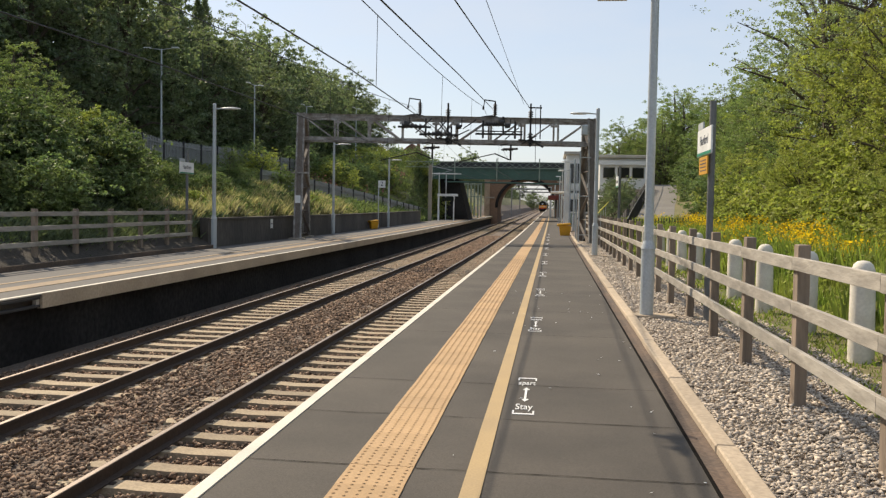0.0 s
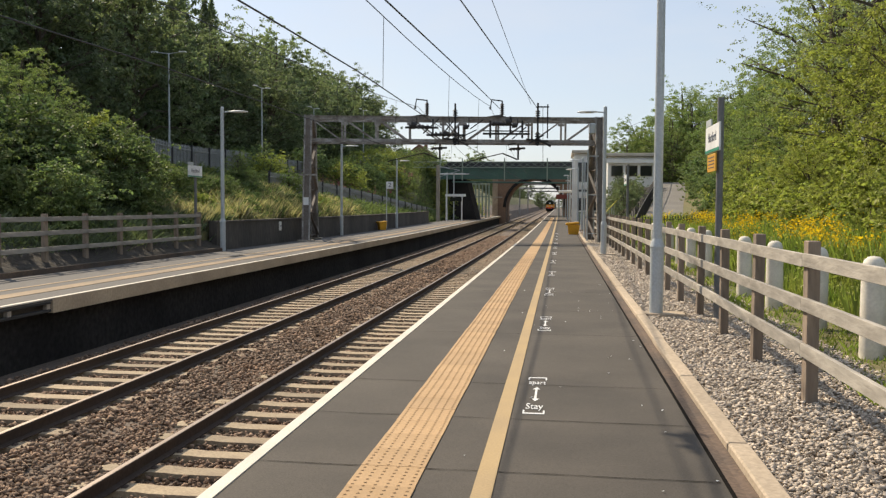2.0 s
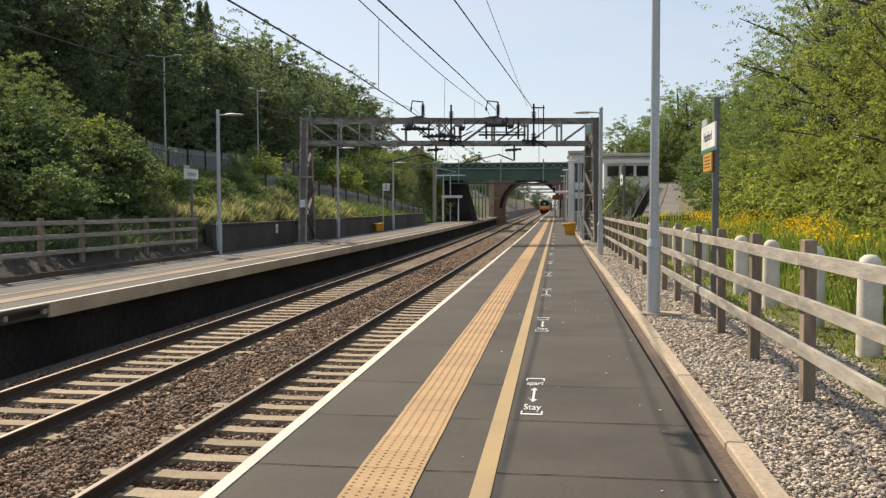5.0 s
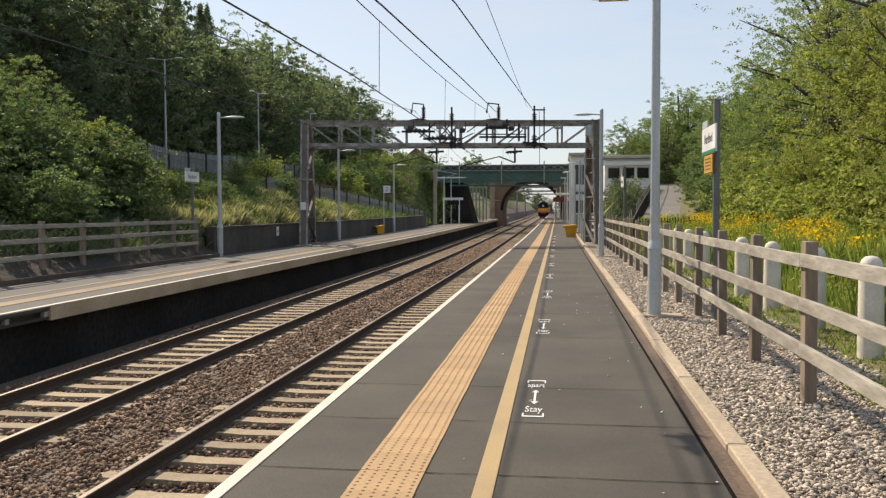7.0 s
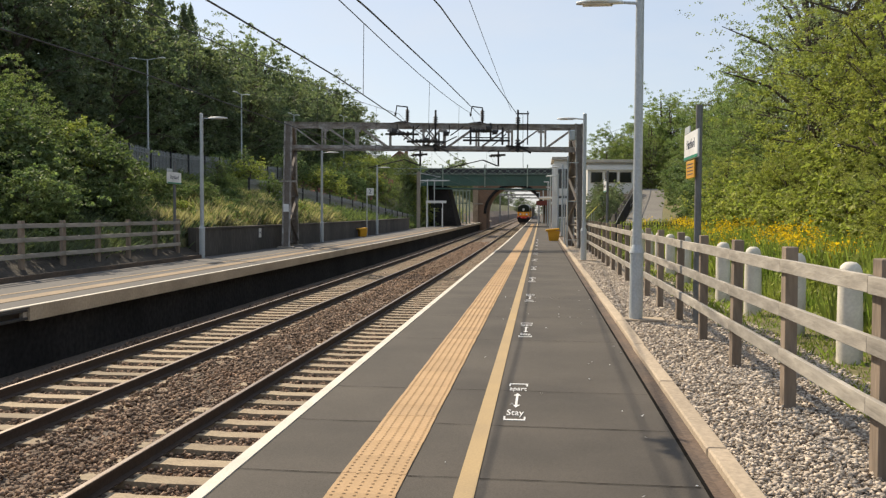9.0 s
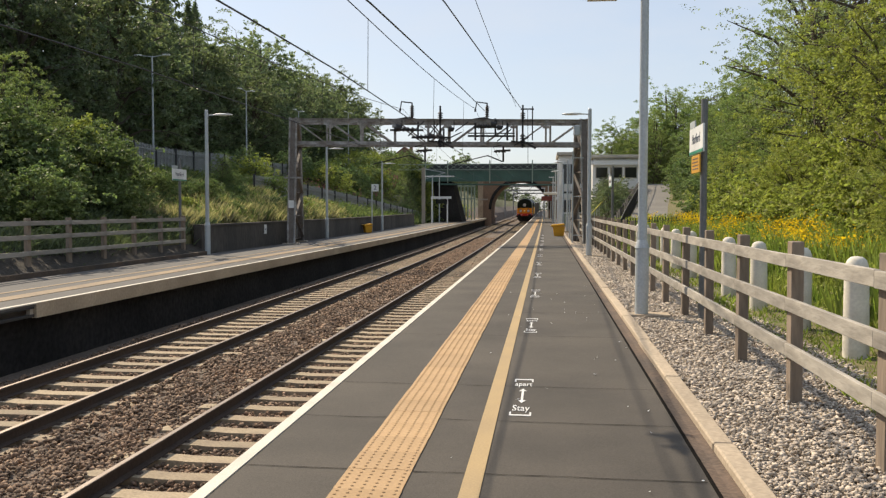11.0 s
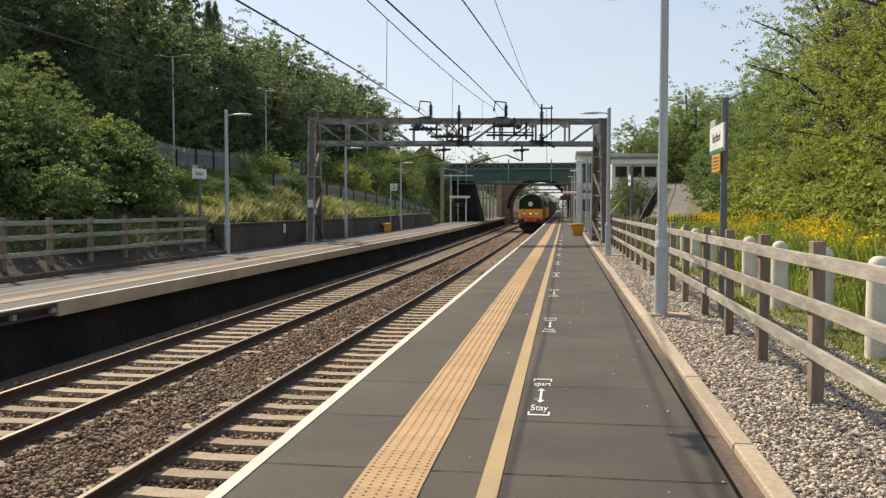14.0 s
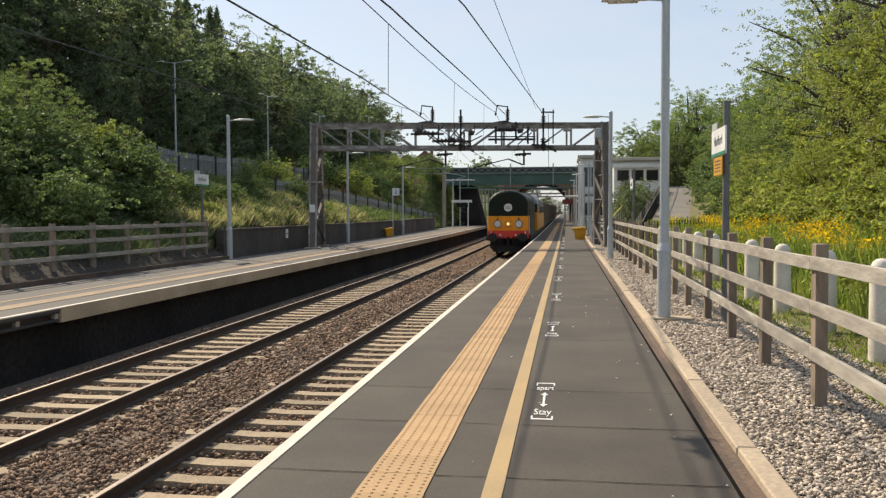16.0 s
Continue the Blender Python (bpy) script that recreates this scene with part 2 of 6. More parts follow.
def tube(a, b, r0, r1=None, n=12, bm=None, caps=True):
    bm = bm or bmesh.new()
    a, b = Vector(a), Vector(b)
    d = b - a
    m = Matrix.Translation((a + b) / 2) @ d.to_track_quat("Z", "Y").to_matrix().to_4x4()
    bmesh.ops.create_cone(bm, cap_ends=caps, segments=n, radius1=r0, radius2=r0 if r1 is None else r1, depth=d.length, matrix=m)
    return bm


def bar(a, b, w, h, bm=None):
    """A square-edged bar from a to b."""
    bm = bm or bmesh.new()
    a, b = Vector(a), Vector(b)
    d = b - a
    m = Matrix.Translation((a + b) / 2) @ d.to_track_quat("Z", "Y").to_matrix().to_4x4() @ Matrix.Diagonal((w, h, d.length, 1))
    bmesh.ops.create_cube(bm, size=1, matrix=m)
    return bm


def prism(outline, y0, y1, bm=None):
    """An outline in x, z drawn out along y."""
    bm = bm or bmesh.new()
    a = [bm.verts.new((x, y0, z)) for x, z in outline]
    b = [bm.verts.new((x, y1, z)) for x, z in outline]
    n = len(a)
    bm.faces.new(a), bm.faces.new(b[::-1])
    for i in range(n):
        bm.faces.new((a[i], b[i], b[(i + 1) % n], a[(i + 1) % n]))
    bmesh.ops.recalc_face_normals(bm, faces=bm.faces)
    return bm


def rise(y):
    """The line climbs gently past the station."""
    return 0.0024 * (math.sqrt((y - 54.7) ** 2 + 100) + y - 54.7) - 0.0044


STATIONS = [-60, -30, -12, -4, 0, 4, 8, 12, 16, 20, 25, 30, 36, 42, 48, 54, 60, 68, 76, 86, 98, 112, 130, 150, 180, 220, 270, 330, 400, 500]


def sweep(name, outline, y0, y1, material, parent=None, label="", closed=True):
    """An outline in x, z carried along the line, following its rise."""
    ys = [y0] + [y for y in STATIONS if y0 < y < y1] + [y1]
    bm = bmesh.new()
    rings = [[bm.verts.new((x, y, z + rise(y))) for x, z in outline] for y in ys]
    n = len(outline)
    for p, q in zip(rings, rings[1:]):
        for i in range(n if closed else n - 1):
            bm.faces.new((p[i], q[i], q[(i + 1) % n], p[(i + 1) % n]))
    if closed:
        bm.faces.new(rings[0]), bm.faces.new(rings[-1][::-1])
    bmesh.ops.recalc_face_normals(bm, faces=bm.faces)
    return part(name, bm, material, parent, label)


def raw_mesh(name, verts, faces, material, parent=None):
    """verts (n, 3) and faces (m, k) as arrays, k the same for all."""
    me = bpy.data.meshes.new(name)
    me.vertices.add(len(verts))
    me.vertices.foreach_set("co", np.asarray(verts, np.float32).ravel())
    m, k = faces.shape
    me.loops.add(m * k)
    me.loops.foreach_set("vertex_index", faces.astype(np.int32).ravel())
    me.polygons.add(m)
    me.polygons.foreach_set("loop_start", np.arange(0, m * k, k, dtype=np.int32))
    me.update(calc_edges=True)
    me.materials.append(material)
    ob = new(name, me)
    ob.parent = parent
    return ob


def stones(name, pos, size, material, rng, flat=0.7):
    """Angular stones: uneven octahedra of eight faces."""
    n = len(pos)
    base = np.array([(1, 0, 0), (-1, 0, 0), (0, 1, 0), (0, -1, 0), (0, 0, 1), (0, 0, -1)], float)
    tri = np.array([(0, 2, 4), (2, 1, 4), (1, 3, 4), (3, 0, 4), (2, 0, 5), (1, 2, 5), (3, 1, 5), (0, 3, 5)])
    v = base[None] * rng.uniform(0.6, 1.15, (n, 6, 1)) + rng.uniform(-0.38, 0.38, (n, 6, 3))
    a, b = rng.uniform(0, 6.28, n), rng.uniform(-0.7, 0.7, n)
    x, y, z = v[..., 0].copy(), v[..., 1].copy(), v[..., 2] * flat
    c, s = np.cos(b)[:, None], np.sin(b)[:, None]
    x, z = c * x - s * z, s * x + c * z
    c, s = np.cos(a)[:, None], np.sin(a)[:, None]
    x, y = c * x - s * y, s * x + c * y
    v = np.stack([x, y, z], -1) * size[:, None, None] + pos[:, None]
    f = (tri[None] + 6 * np.arange(n)[:, None, None]).reshape(-1, 3)
    return raw_mesh(name, v.reshape(-1, 3), f, material)


def leaf_quads(pos, size, rng, aspect=0.55, droop=0.0, up=0.0):
    """Leaves as bent quads; up: how far their faces turn to the sky. Returns verts and faces."""
    n = len(pos)
    nn = rng.normal(size=(n, 3)) + np.array([0, 0, up])
    nn /= np.linalg.norm(nn, axis=1)[:, None]
    r = rng.normal(size=(n, 3)) - np.array([0, 0, droop])
    u = np.cross(nn, np.cross(r, nn))
    u /= np.linalg.norm(u, axis=1)[:, None]
    w = np.cross(nn, u)
    s = size[:, None]
    a, b = u * s, w * s * aspect
    v = np.stack([pos - a, pos + b + nn * s * 0.25, pos + a, pos - b + nn * s * 0.25], 1)
    return v.reshape(-1, 3), np.arange(4 * n).reshape(n, 4)


# ---- ground ----
def lerp(x, pts):
    for (x0, z0), (x1, z1) in zip(pts, pts[1:]):
        if x <= x1:
            k = max(0.0, (x - x0) / (x1 - x0))
            return z0 + (z1 - z0) * k
    return pts[-1][1]


NEAR_CUT = [(-400, 9), (-60, 6.5), (-30, 4.7), (-26, 4.2), (-22, 3.75), (-13.65, 1.2), (-12.65, 0.92), (-12.45, -1.3), (-2.0, -1.3), (-1.2, -1.3), (1.0, -1.3), (1.12, -0.06), (3.0, -0.05),
            (4.6, 0.0), (8.0, 0.15), (13, 1.5), (22, 4.0), (40, 7), (400, 10)]
FAR_CUT = [(-400, 9), (-60, 8), (-30, 6.5), (-18, 5.0), (-10.5, 0.2), (-9.5, -1.3), (-2.0, -1.3), (-1.2, -1.3), (1.0, -1.3), (1.12, -0.06), (4.5, 0.0), (6, 0.5), (10, 3.0), (18, 5.5), (40, 7), (400, 10)]


def ground_z(x, y):
    k = min(1.0, max(0.0, (y - 112) / 30))
    z = lerp(x, NEAR_CUT) * (1 - k) + lerp(x, FAR_CUT) * k
    if x < -12 and y < 32:                      # no wall here: the bank comes down to the platform
        k2 = min(1.0, (32 - y) / 3)
        z -= k2 * max(0, 1 - (-12 - x) / 6) * 0.72
    if x < -12 and y > 56:                      # the access ramp comes down along the wall
        z -= min(1.0, (y - 56) / 34) * max(0.0, 1 - (-12 - x) / 5) * 1.25 * max(0.0, min(1.0, (125 - y) / 20))
    if x < -13 and 92 < y < 118:                # embankment that carries the road to the bridge
        e = min(1.0, (y - 92) / 10) * min(1.0, (118 - y) / 6)
        z = max(z, z + (lerp(x, [(-60, 6.6), (-15.2, 5.8), (-13.3, 0.4)]) - z) * e)
    out = max(0.0, abs(x + 3) - 12)
    return z + rise(min(y, 400)) + min(1, out / 6) * 0.35 * noise.noise((x * 0.11, y * 0.11, 0.3)) * (1 if abs(x) > 4 else 0)


def build_ground():
    xs = [-1500, -700, -400, -200, -120, -80, -60, -50, -42, -36, -32, -30, -28, -26, -24.5, -23, -22, -20.5, -19, -17.5, -16, -15.2, -14.4, -13.65, -13.1, -12.65, -12.45, -10.5, -9.5, -8.7, -5, -2, -1.2, 1.0, 1.12, 2.0, 3.0, 3.8, 4.6, 5.5, 6.5, 8, 9.5, 11, 13, 15, 18, 22,
          27, 33, 40, 55, 80, 130, 220, 400, 800, 1500]
    ys = [-300, -120, -60, -30, -15, -5] + list(range(0, 60, 3)) + list(range(60, 150, 6)) + [155, 165, 180, 200, 225, 260, 300, 350, 420, 520, 700, 1000, 1600, 3000]
    bm = bmesh.new()
    g = [[bm.verts.new((x, y, ground_z(x, y))) for x in xs] for y in ys]
    for j in range(len(ys) - 1):
        for i in range(len(xs) - 1):
            bm.faces.new((g[j][i], g[j][i + 1], g[j + 1][i + 1], g[j + 1][i]))
    ob = part("ground", bm, BANK, None, "rough grassy cutting banks beside the railway line", smooth=False)
    ob.data.materials.append(BED)
    ob.data.materials.append(SOIL)
    for p in ob.data.polygons:
        if -12.5 < p.center.x < 1.1:
            p.material_index = 1
        elif 1.1 < p.center.x < 2.6:
            p.material_index = 1
        elif 1.1 < p.center.x < 13:
            p.material_index = 2
    tagged(ob, category="ground", kind="structure")


build_ground()

# ---- platforms ----
EDGE, KERB = -1.95, 1.155           # near platform between its edge and its back kerb
FAR_EDGE, FAR_BACK = -8.60, -11.85


def build_platforms():
    p = sweep("platform_near", [(EDGE + 0.35, -1.3), (EDGE + 0.35, -0.3), (EDGE + 0.02, -0.2), (EDGE + 0.02, -0.004), (1.0, -0.004), (1.0, -1.3)], -8, 300, ASPHALT)
    tagged(p, "dark grey asphalt railway platform with a pale edge", "platform", kind="structure")
    sweep("coping", [(EDGE, -0.16), (EDGE, 0.004), (EDGE + 0.085, 0.004), (EDGE + 0.085, -0.16)], -8, 300, WHITE_LINE, p, "white painted platform edge")
    sweep("yellow_line", [(-0.475, -0.01), (-0.475, 0.003), (-0.36, 0.003), (-0.36, -0.01)], -8, 300, YELLOW_LINE, p, "worn buff yellow painted line")
    sweep("drain_channel", [(0.99, -0.02), (0.99, 0.0), (1.05, -0.008), (1.112, 0.0), (1.112, -0.08)], -8, 120, CHANNEL, p, "brown brick gutter along the kerb")
    # back kerb in lengths, with a step round the lamp base
    kerb = thing("kerb", "pale timber kerb boards along the platform back", "kerb", kind="structure")
    y = -6.0
    first = None
    while y < 76:
        ln = 2.42
        if first is None:
            first = part("kerb_board", box(-0.042, 0.096, 0.006, ln - 0.006, -0.3, 0.05, bevel=0.012), TIMBER_KERB, kerb)
            first.location = (KERB, y, 0)
        else:
            same("kerb_board", first, kerb, pose(KERB + random.uniform(-0.006, 0.006), y, rise(y) + random.uniform(-0.006, 0.004), 0, 0, random.uniform(-0.15, 0.15)))
        y += ln
    q = sweep("platform_far", [(FAR_EDGE - 0.3, -1.3), (FAR_EDGE - 0.3, -0.06), (FAR_EDGE - 0.02, -0.06), (FAR_EDGE - 0.02, -0.012), (FAR_BACK, -0.012), (FAR_BACK, -1.3)], -8, 160, ASPHALT_OLD)
    tagged(q, "pale grey worn asphalt platform across the tracks", "platform", kind="structure")
    sweep("coping", [(FAR_EDGE, -0.26), (FAR_EDGE, -0.004), (FAR_EDGE - 0.09, -0.004), (FAR_EDGE - 0.09, -0.26)], 14.45, 160, COPING, q, "pale concrete platform edge")
    sweep("edge_line", [(FAR_EDGE - 0.003, -0.02), (FAR_EDGE - 0.003, 0.0), (FAR_EDGE - 0.1, 0.0), (FAR_EDGE - 0.1, -0.02)], -8, 160, WHITE_LINE, q)
    sweep("yellow_line", [(FAR_EDGE - 1.60, -0.02), (FAR_EDGE - 1.60, -0.006), (FAR_EDGE - 1.72, -0.006), (FAR_EDGE - 1.72, -0.02)], -8, 160, WORN_BUFF, q)
    sweep("tactile_strip", [(FAR_EDGE - 0.75, -0.02), (FAR_EDGE - 0.75, -0.003), (FAR_EDGE - 1.15, -0.003), (FAR_EDGE - 1.15, -0.02)], -8, 160, WORN_BUFF, q, "buff blister paving")
    # shadow on this face is painted in through the near-black brick
    sweep("platform_wall", [(FAR_EDGE - 0.3, -1.3), (FAR_EDGE - 0.27, -1.3), (FAR_EDGE - 0.27, -0.25), (FAR_EDGE - 0.3, -0.25)], -8, 160, WALL_DARK, q, "brick platform face with shade in its dark colour")
    sweep("back_kerb", [(FAR_BACK - 0.001, -0.1), (FAR_BACK - 0.001, 0.11), (FAR_BACK - 0.14, 0.11), (FAR_BACK - 0.14, -0.6)], -8, 31, CHANNEL, q, "grey concrete edging")

    sweep("back_strip", [(-12.25, -0.6), (-12.25, -0.03), (FAR_BACK - 0.001, -0.014), (FAR_BACK - 0.001, -0.6)], 30.9, 160, ASPHALT_OLD, q)
    # the verge's tree shade is put into its earth colour
    v = sweep("verge", [(-13.6, -1.3), (-13.6, 0.72), (-12.7, 0.40), (FAR_BACK - 0.142, 0.03), (FAR_BACK - 0.142, -1.3)], -8, 31.2, SHADED_EARTH)
    tagged(v, "earth verge under the far fence with tree shade in its colour", "verge", kind="structure")


build_platforms()


# ---- track ----
TRACKS = (-3.40, -6.82)
RAIL_Z = -0.915
RAIL_PROFILE = [(-0.035, 0), (-0.035, -0.03), (-0.009, -0.045), (-0.009, -0.125), (-0.07, -0.142), (-0.07, -0.153), (0.07, -0.153), (0.07, -0.142), (0.009, -0.125), (0.009, -0.045), (0.035, -0.03), (0.035, 0)]


def build_track(cx, label):
    t = thing("track", label, "railway track", "running lines", "structure")
    for s in (-1, 1):
        x = cx + s * 0.7525
        r = sweep("rail", [(x + a, RAIL_Z + b) for a, b in RAIL_PROFILE], -10, 500, RUST, t, "rusty brown steel rail")
        sweep("rail_head", [(x - 0.03, RAIL_Z - 0.003), (x - 0.026, RAIL_Z + 0.003), (x + 0.026, RAIL_Z + 0.003), (x + 0.03, RAIL_Z - 0.003)], -10, 500, RAIL_TOP, r, "worn running surface")
    prof = [(-1.25, -0.2), (-1.25, 0.0), (-1.2, 0.012), (-0.5, 0.012), (-0.38, 0.002), (0.38, 0.002), (0.5, 0.012), (1.2, 0.012), (1.25, 0.0), (1.25, -0.2)]
    first = None
    for k in range(-10, 290):
        y = -2.0 + 0.624 * k
        m = pose(cx + random.uniform(-0.012, 0.012), y, RAIL_Z - 0.168 + rise(y), 0, 0, random.uniform(-0.5, 0.5))
        if first is None:
            first = part("sleeper", prism(prof, -0.125, 0.125), SLEEPER, t, "pale concrete sleeper")
            first.matrix_basis = m
        else:
            same("sleeper", first, t, m)
    # fastenings beside both rails, over the near stretch
    v, f = [], []
    for k in range(90):
        y = -2.0 + 0.624 * k
        for s in (-1, 1):
            for d in (-0.1, 0.1):
                x, z, n = cx + s * 0.7525 + d, RAIL_Z - 0.158 + rise(y), len(v)
                for dx, dy, dz in ((-.028, -.04, 0), (.028, -.04, 0), (.028, .04, 0), (-.028, .04, 0), (-.016, -.024, .02), (.016, -.024, .02), (.016, .024, .02), (-.016, .024, .02)):
                    v.append((x + dx, y + dy, z + dz))
                f += [(n, n + 1, n + 5, n + 4), (n + 1, n + 2, n + 6, n + 5), (n + 2, n + 3, n + 7, n + 6), (n + 3, n, n + 4, n + 7), (n + 4, n + 5, n + 6, n + 7)]
    tagged(raw_mesh("rail_clips", np.array(v), np.array(f), RUST, t), kind="stuff")


build_track(TRACKS[0], "near running line of rusty rails on concrete sleepers")
build_track(TRACKS[1], "far running line of rusty rails on concrete sleepers")


def build_ballast():
    rng = np.random.default_rng(4)
    n = 130000
    y = np.where(rng.random(n) < 0.08, rng.uniform(-6, 4.5, n), 4.5 + 75 * rng.random(n) ** 1.7)
    x = rng.uniform(-8.25, -1.75, n)
    # between the sleepers the stone lies lower than their tops; the middle and the shoulders are heaped
    d = np.minimum(abs(x - TRACKS[0]), abs(x - TRACKS[1]))
    ph = ((y + 2.0) / 0.624 + 0.5) % 1.0
    on = (abs(ph - 0.5) < 0.2) & (d < 0.98)
    keep = ~(on & (rng.random(n) < 0.985)) & ~(abs(d - 0.7525) < 0.085)
    x, y, d = x[keep], y[keep], d[keep]
    heap = np.clip((d - 0.85) / 0.2, 0, 1)
    z = RAIL_Z - 0.235 + 0.05 * rng.random(len(x)) + heap * (0.055 + 0.035 * np.sin(x * 9 + y * 2.3) * np.sin(y * 1.7))
    z += np.array([rise(q) for q in y])
    s = rng.uniform(0.014, 0.043, len(x)) * (1 + y / 60)
    ob = stones("ballast", np.stack([x, y, z], 1), s, STONE_BROWN, rng)
    tagged(ob, "brown angular track ballast between the sleepers", "ballast", kind="stuff")
    bed = sweep("ballast_bed", [(-8.88, -1.29), (-8.88, RAIL_Z - 0.25), (-8.1, RAIL_Z - 0.235), (-5.92, RAIL_Z - 0.235), (-5.7, RAIL_Z - 0.185), (-4.5, RAIL_Z - 0.185), (-4.3, RAIL_Z - 0.235), (-2.1, RAIL_Z - 0.235), (-1.62, RAIL_Z - 0.25), (-1.62, -1.29)], -10, 500, BED)
    tagged(bed, "brown ballast bed under both tracks", "ballast", kind="structure")


build_ballast()


def build_chippings():
    rng = np.random.default_rng(7)
    n = 125000
    y = np.where(rng.random(n) < 0.1, rng.uniform(-6, 3.0, n), 3.0 + 45 * rng.random(n) ** 1.8)
    x = 1.27 + 1.95 * rng.random(n) ** 1.15
    z = -0.025 + 0.035 * rng.random(n) + np.array([rise(q) for q in y]) - 0.02 * (x - 1.2)
    s = (0.007 + 0.025 * rng.random(n) ** 2.0) * (1 + y / 50)
    tagged(stones("gravel", np.stack([x, y, z], 1), s, STONE_GREY, rng, 0.5), "loose pale grey stone chippings behind the platform kerb", "gravel", kind="stuff")


build_chippings()


# ---- timber fences ----
def timber_fence(x, y0, bays, pitch, label, near=1, z0=0.0, tall=1.33, rails=(0.42, 0.80, 1.17)):
    f = thing("timber_fence", label, "fence")
    post = rail = None
    for k in range(bays + 1):
        y = y0 + pitch * k
        m = pose(x + random.uniform(-0.015, 0.015), y, z0 + rise(y), random.uniform(-0.8, 0.8), random.uniform(-0.8, 0.8), random.uniform(-2, 2))
        if post is None:
            bm = box(-0.05, 0.05, -0.075, 0.075, -0.35, tall, bevel=0.007)
            post = part("post", bm, WOOD_POST, f, "square weathered timber post")
            post.matrix_basis = m
        else:
            same("post", post, f, m)
        if k == bays:
            break
        for h in rails:
            m = pose(x - near * 0.072, y, z0 + h + rise(y) + random.uniform(-0.004, 0.004), random.uniform(-0.08, 0.08), random.uniform(-0.8, 0.8), 0)
            if rail is None:
                rail = part("rail", box(-0.021, 0.021, 0.001, pitch - 0.001, -0.055, 0.055, bevel=0.003), WOOD, f, "grey weathered timber rail")
                rail.matrix_basis = m
            else:
                same("rail", rail, f, m)
    return f


timber_fence(2.10, 3.75, 34, 2.06, "weathered grey three-rail timber fence along the gravel", 1)
timber_fence(-12.35, 7.27, 12, 1.88, "weathered grey three-rail timber fence behind the far platform", -1, 0.0, 1.37, (0.52, 0.91, 1.245))


# ---- lamp columns ----
def lamp_column(m, label, tall=5.0, turn=1, shoe=True):
    """A column with a wider root, and a flat lantern held out on a short arm towards -x * turn."""
    o = thing("lamp_column", label, "lamp post", "platform lamps", at=m)
    part("root", tube((0, 0, -0.1), (0, 0, 1.02), 0.1, 0.1, 24), GALV, o, smooth=False)
    part("collar", tube((0, 0, 1.02), (0, 0, 1.14), 0.112, 0.072, 24), GALV, o)
    part("column", tube((0, 0, 1.14), (0, 0, tall), 0.070, 0.060, 24), GALV, o)
    part("cap", tube((0, 0, tall), (0, 0, tall + 0.03), 0.062, 0.04, 16), GALV, o)
    s = -turn
    part("arm", tube((0, 0, tall - 0.17), (s * 0.3, 0, tall - 0.15), 0.024, 0.02, 10), GALV, o)
    bm = bmesh.new()
    rings = []
    for k, (w, h) in enumerate(((0.03, 0.02), (0.08, 0.045), (0.13, 0.05), (0.15, 0.045), (0.13, 0.035), (0.04, 0.015))):
        x = s * (0.24 + 0.14 * k)
        z = tall - 0.15
        rings.append([bm.verts.new((x, w * math.cos(a), z + (h if math.sin(a) > 0 else 0.025) * math.sin(a))) for a in [i * math.pi / 6 for i in range(12)]])
    for p, q in zip(rings, rings[1:]):
        for i in range(12):
            bm.faces.new((p[i], p[(i + 1) % 12], q[(i + 1) % 12], q[i]))
    bm.faces.new(rings[0]), bm.faces.new(rings[-1])
    bmesh.ops.recalc_face_normals(bm, faces=bm.faces)
    head = part("lantern", bm, SIGN_WHITE, o, "flat pale grey lantern", smooth=True)
    part("lens", box(s * 0.62 - 0.22, s * 0.62 + 0.22, -0.1, 0.1, tall - 0.185, tall - 0.17, bevel=0.005), LENS, head)
    if shoe:
        part("base_slab", box(-0.24, 0.42, -0.18, 0.2, -0.2, 0.035, bevel=0.01), TIMBER_KERB, o, "small pale concrete plinth")
    return o


for x, y in ((1.44, 13.8), (1.47, 31.3), (1.5, 64), (1.5, 80)):
    lamp_column(pose(x, y, rise(y)), "galvanised steel platform lamp post with a flat lantern", 4.9 if y < 20 else 5.0)
for x, y in ((-11.87, 30.8), (-11.95, 48.7), (-11.95, 65.6), (-12.05, 96)):
    lamp_column(pose(x, y, rise(y)), "galvanised lamp post on the far platform", 5.05, -1, False)


def car_park_lamp(m):
    o = thing("car_park_lamp", "tall slim twin-headed lamp post above the bank", "lamp post", "car park lamps", at=m)
    part("column", tube((0, 0, -0.6), (0, 0, 7.4), 0.075, 0.05, 12), GALV, o)
    for s in (-1, 1):
        a = part("arm", tube((0, 0, 7.35), (s * 0.95, 0, 7.47), 0.03, 0.025, 8), GALV, o)
        part("lantern", box(min(s * 0.7, s * 1.15), max(s * 0.7, s * 1.15), -0.12, 0.12, 7.42, 7.5, bevel=0.02), SIGN_WHITE, a)


for y, s in ((55, 0), (73, 75), (89, 80), (112, 80)):
    car_park_lamp(pose(-24.7, y, ground_z(-24.7, y) - 0.1, 0, 0, s))

# ---- overhead line gantry ----
GY = 43.4


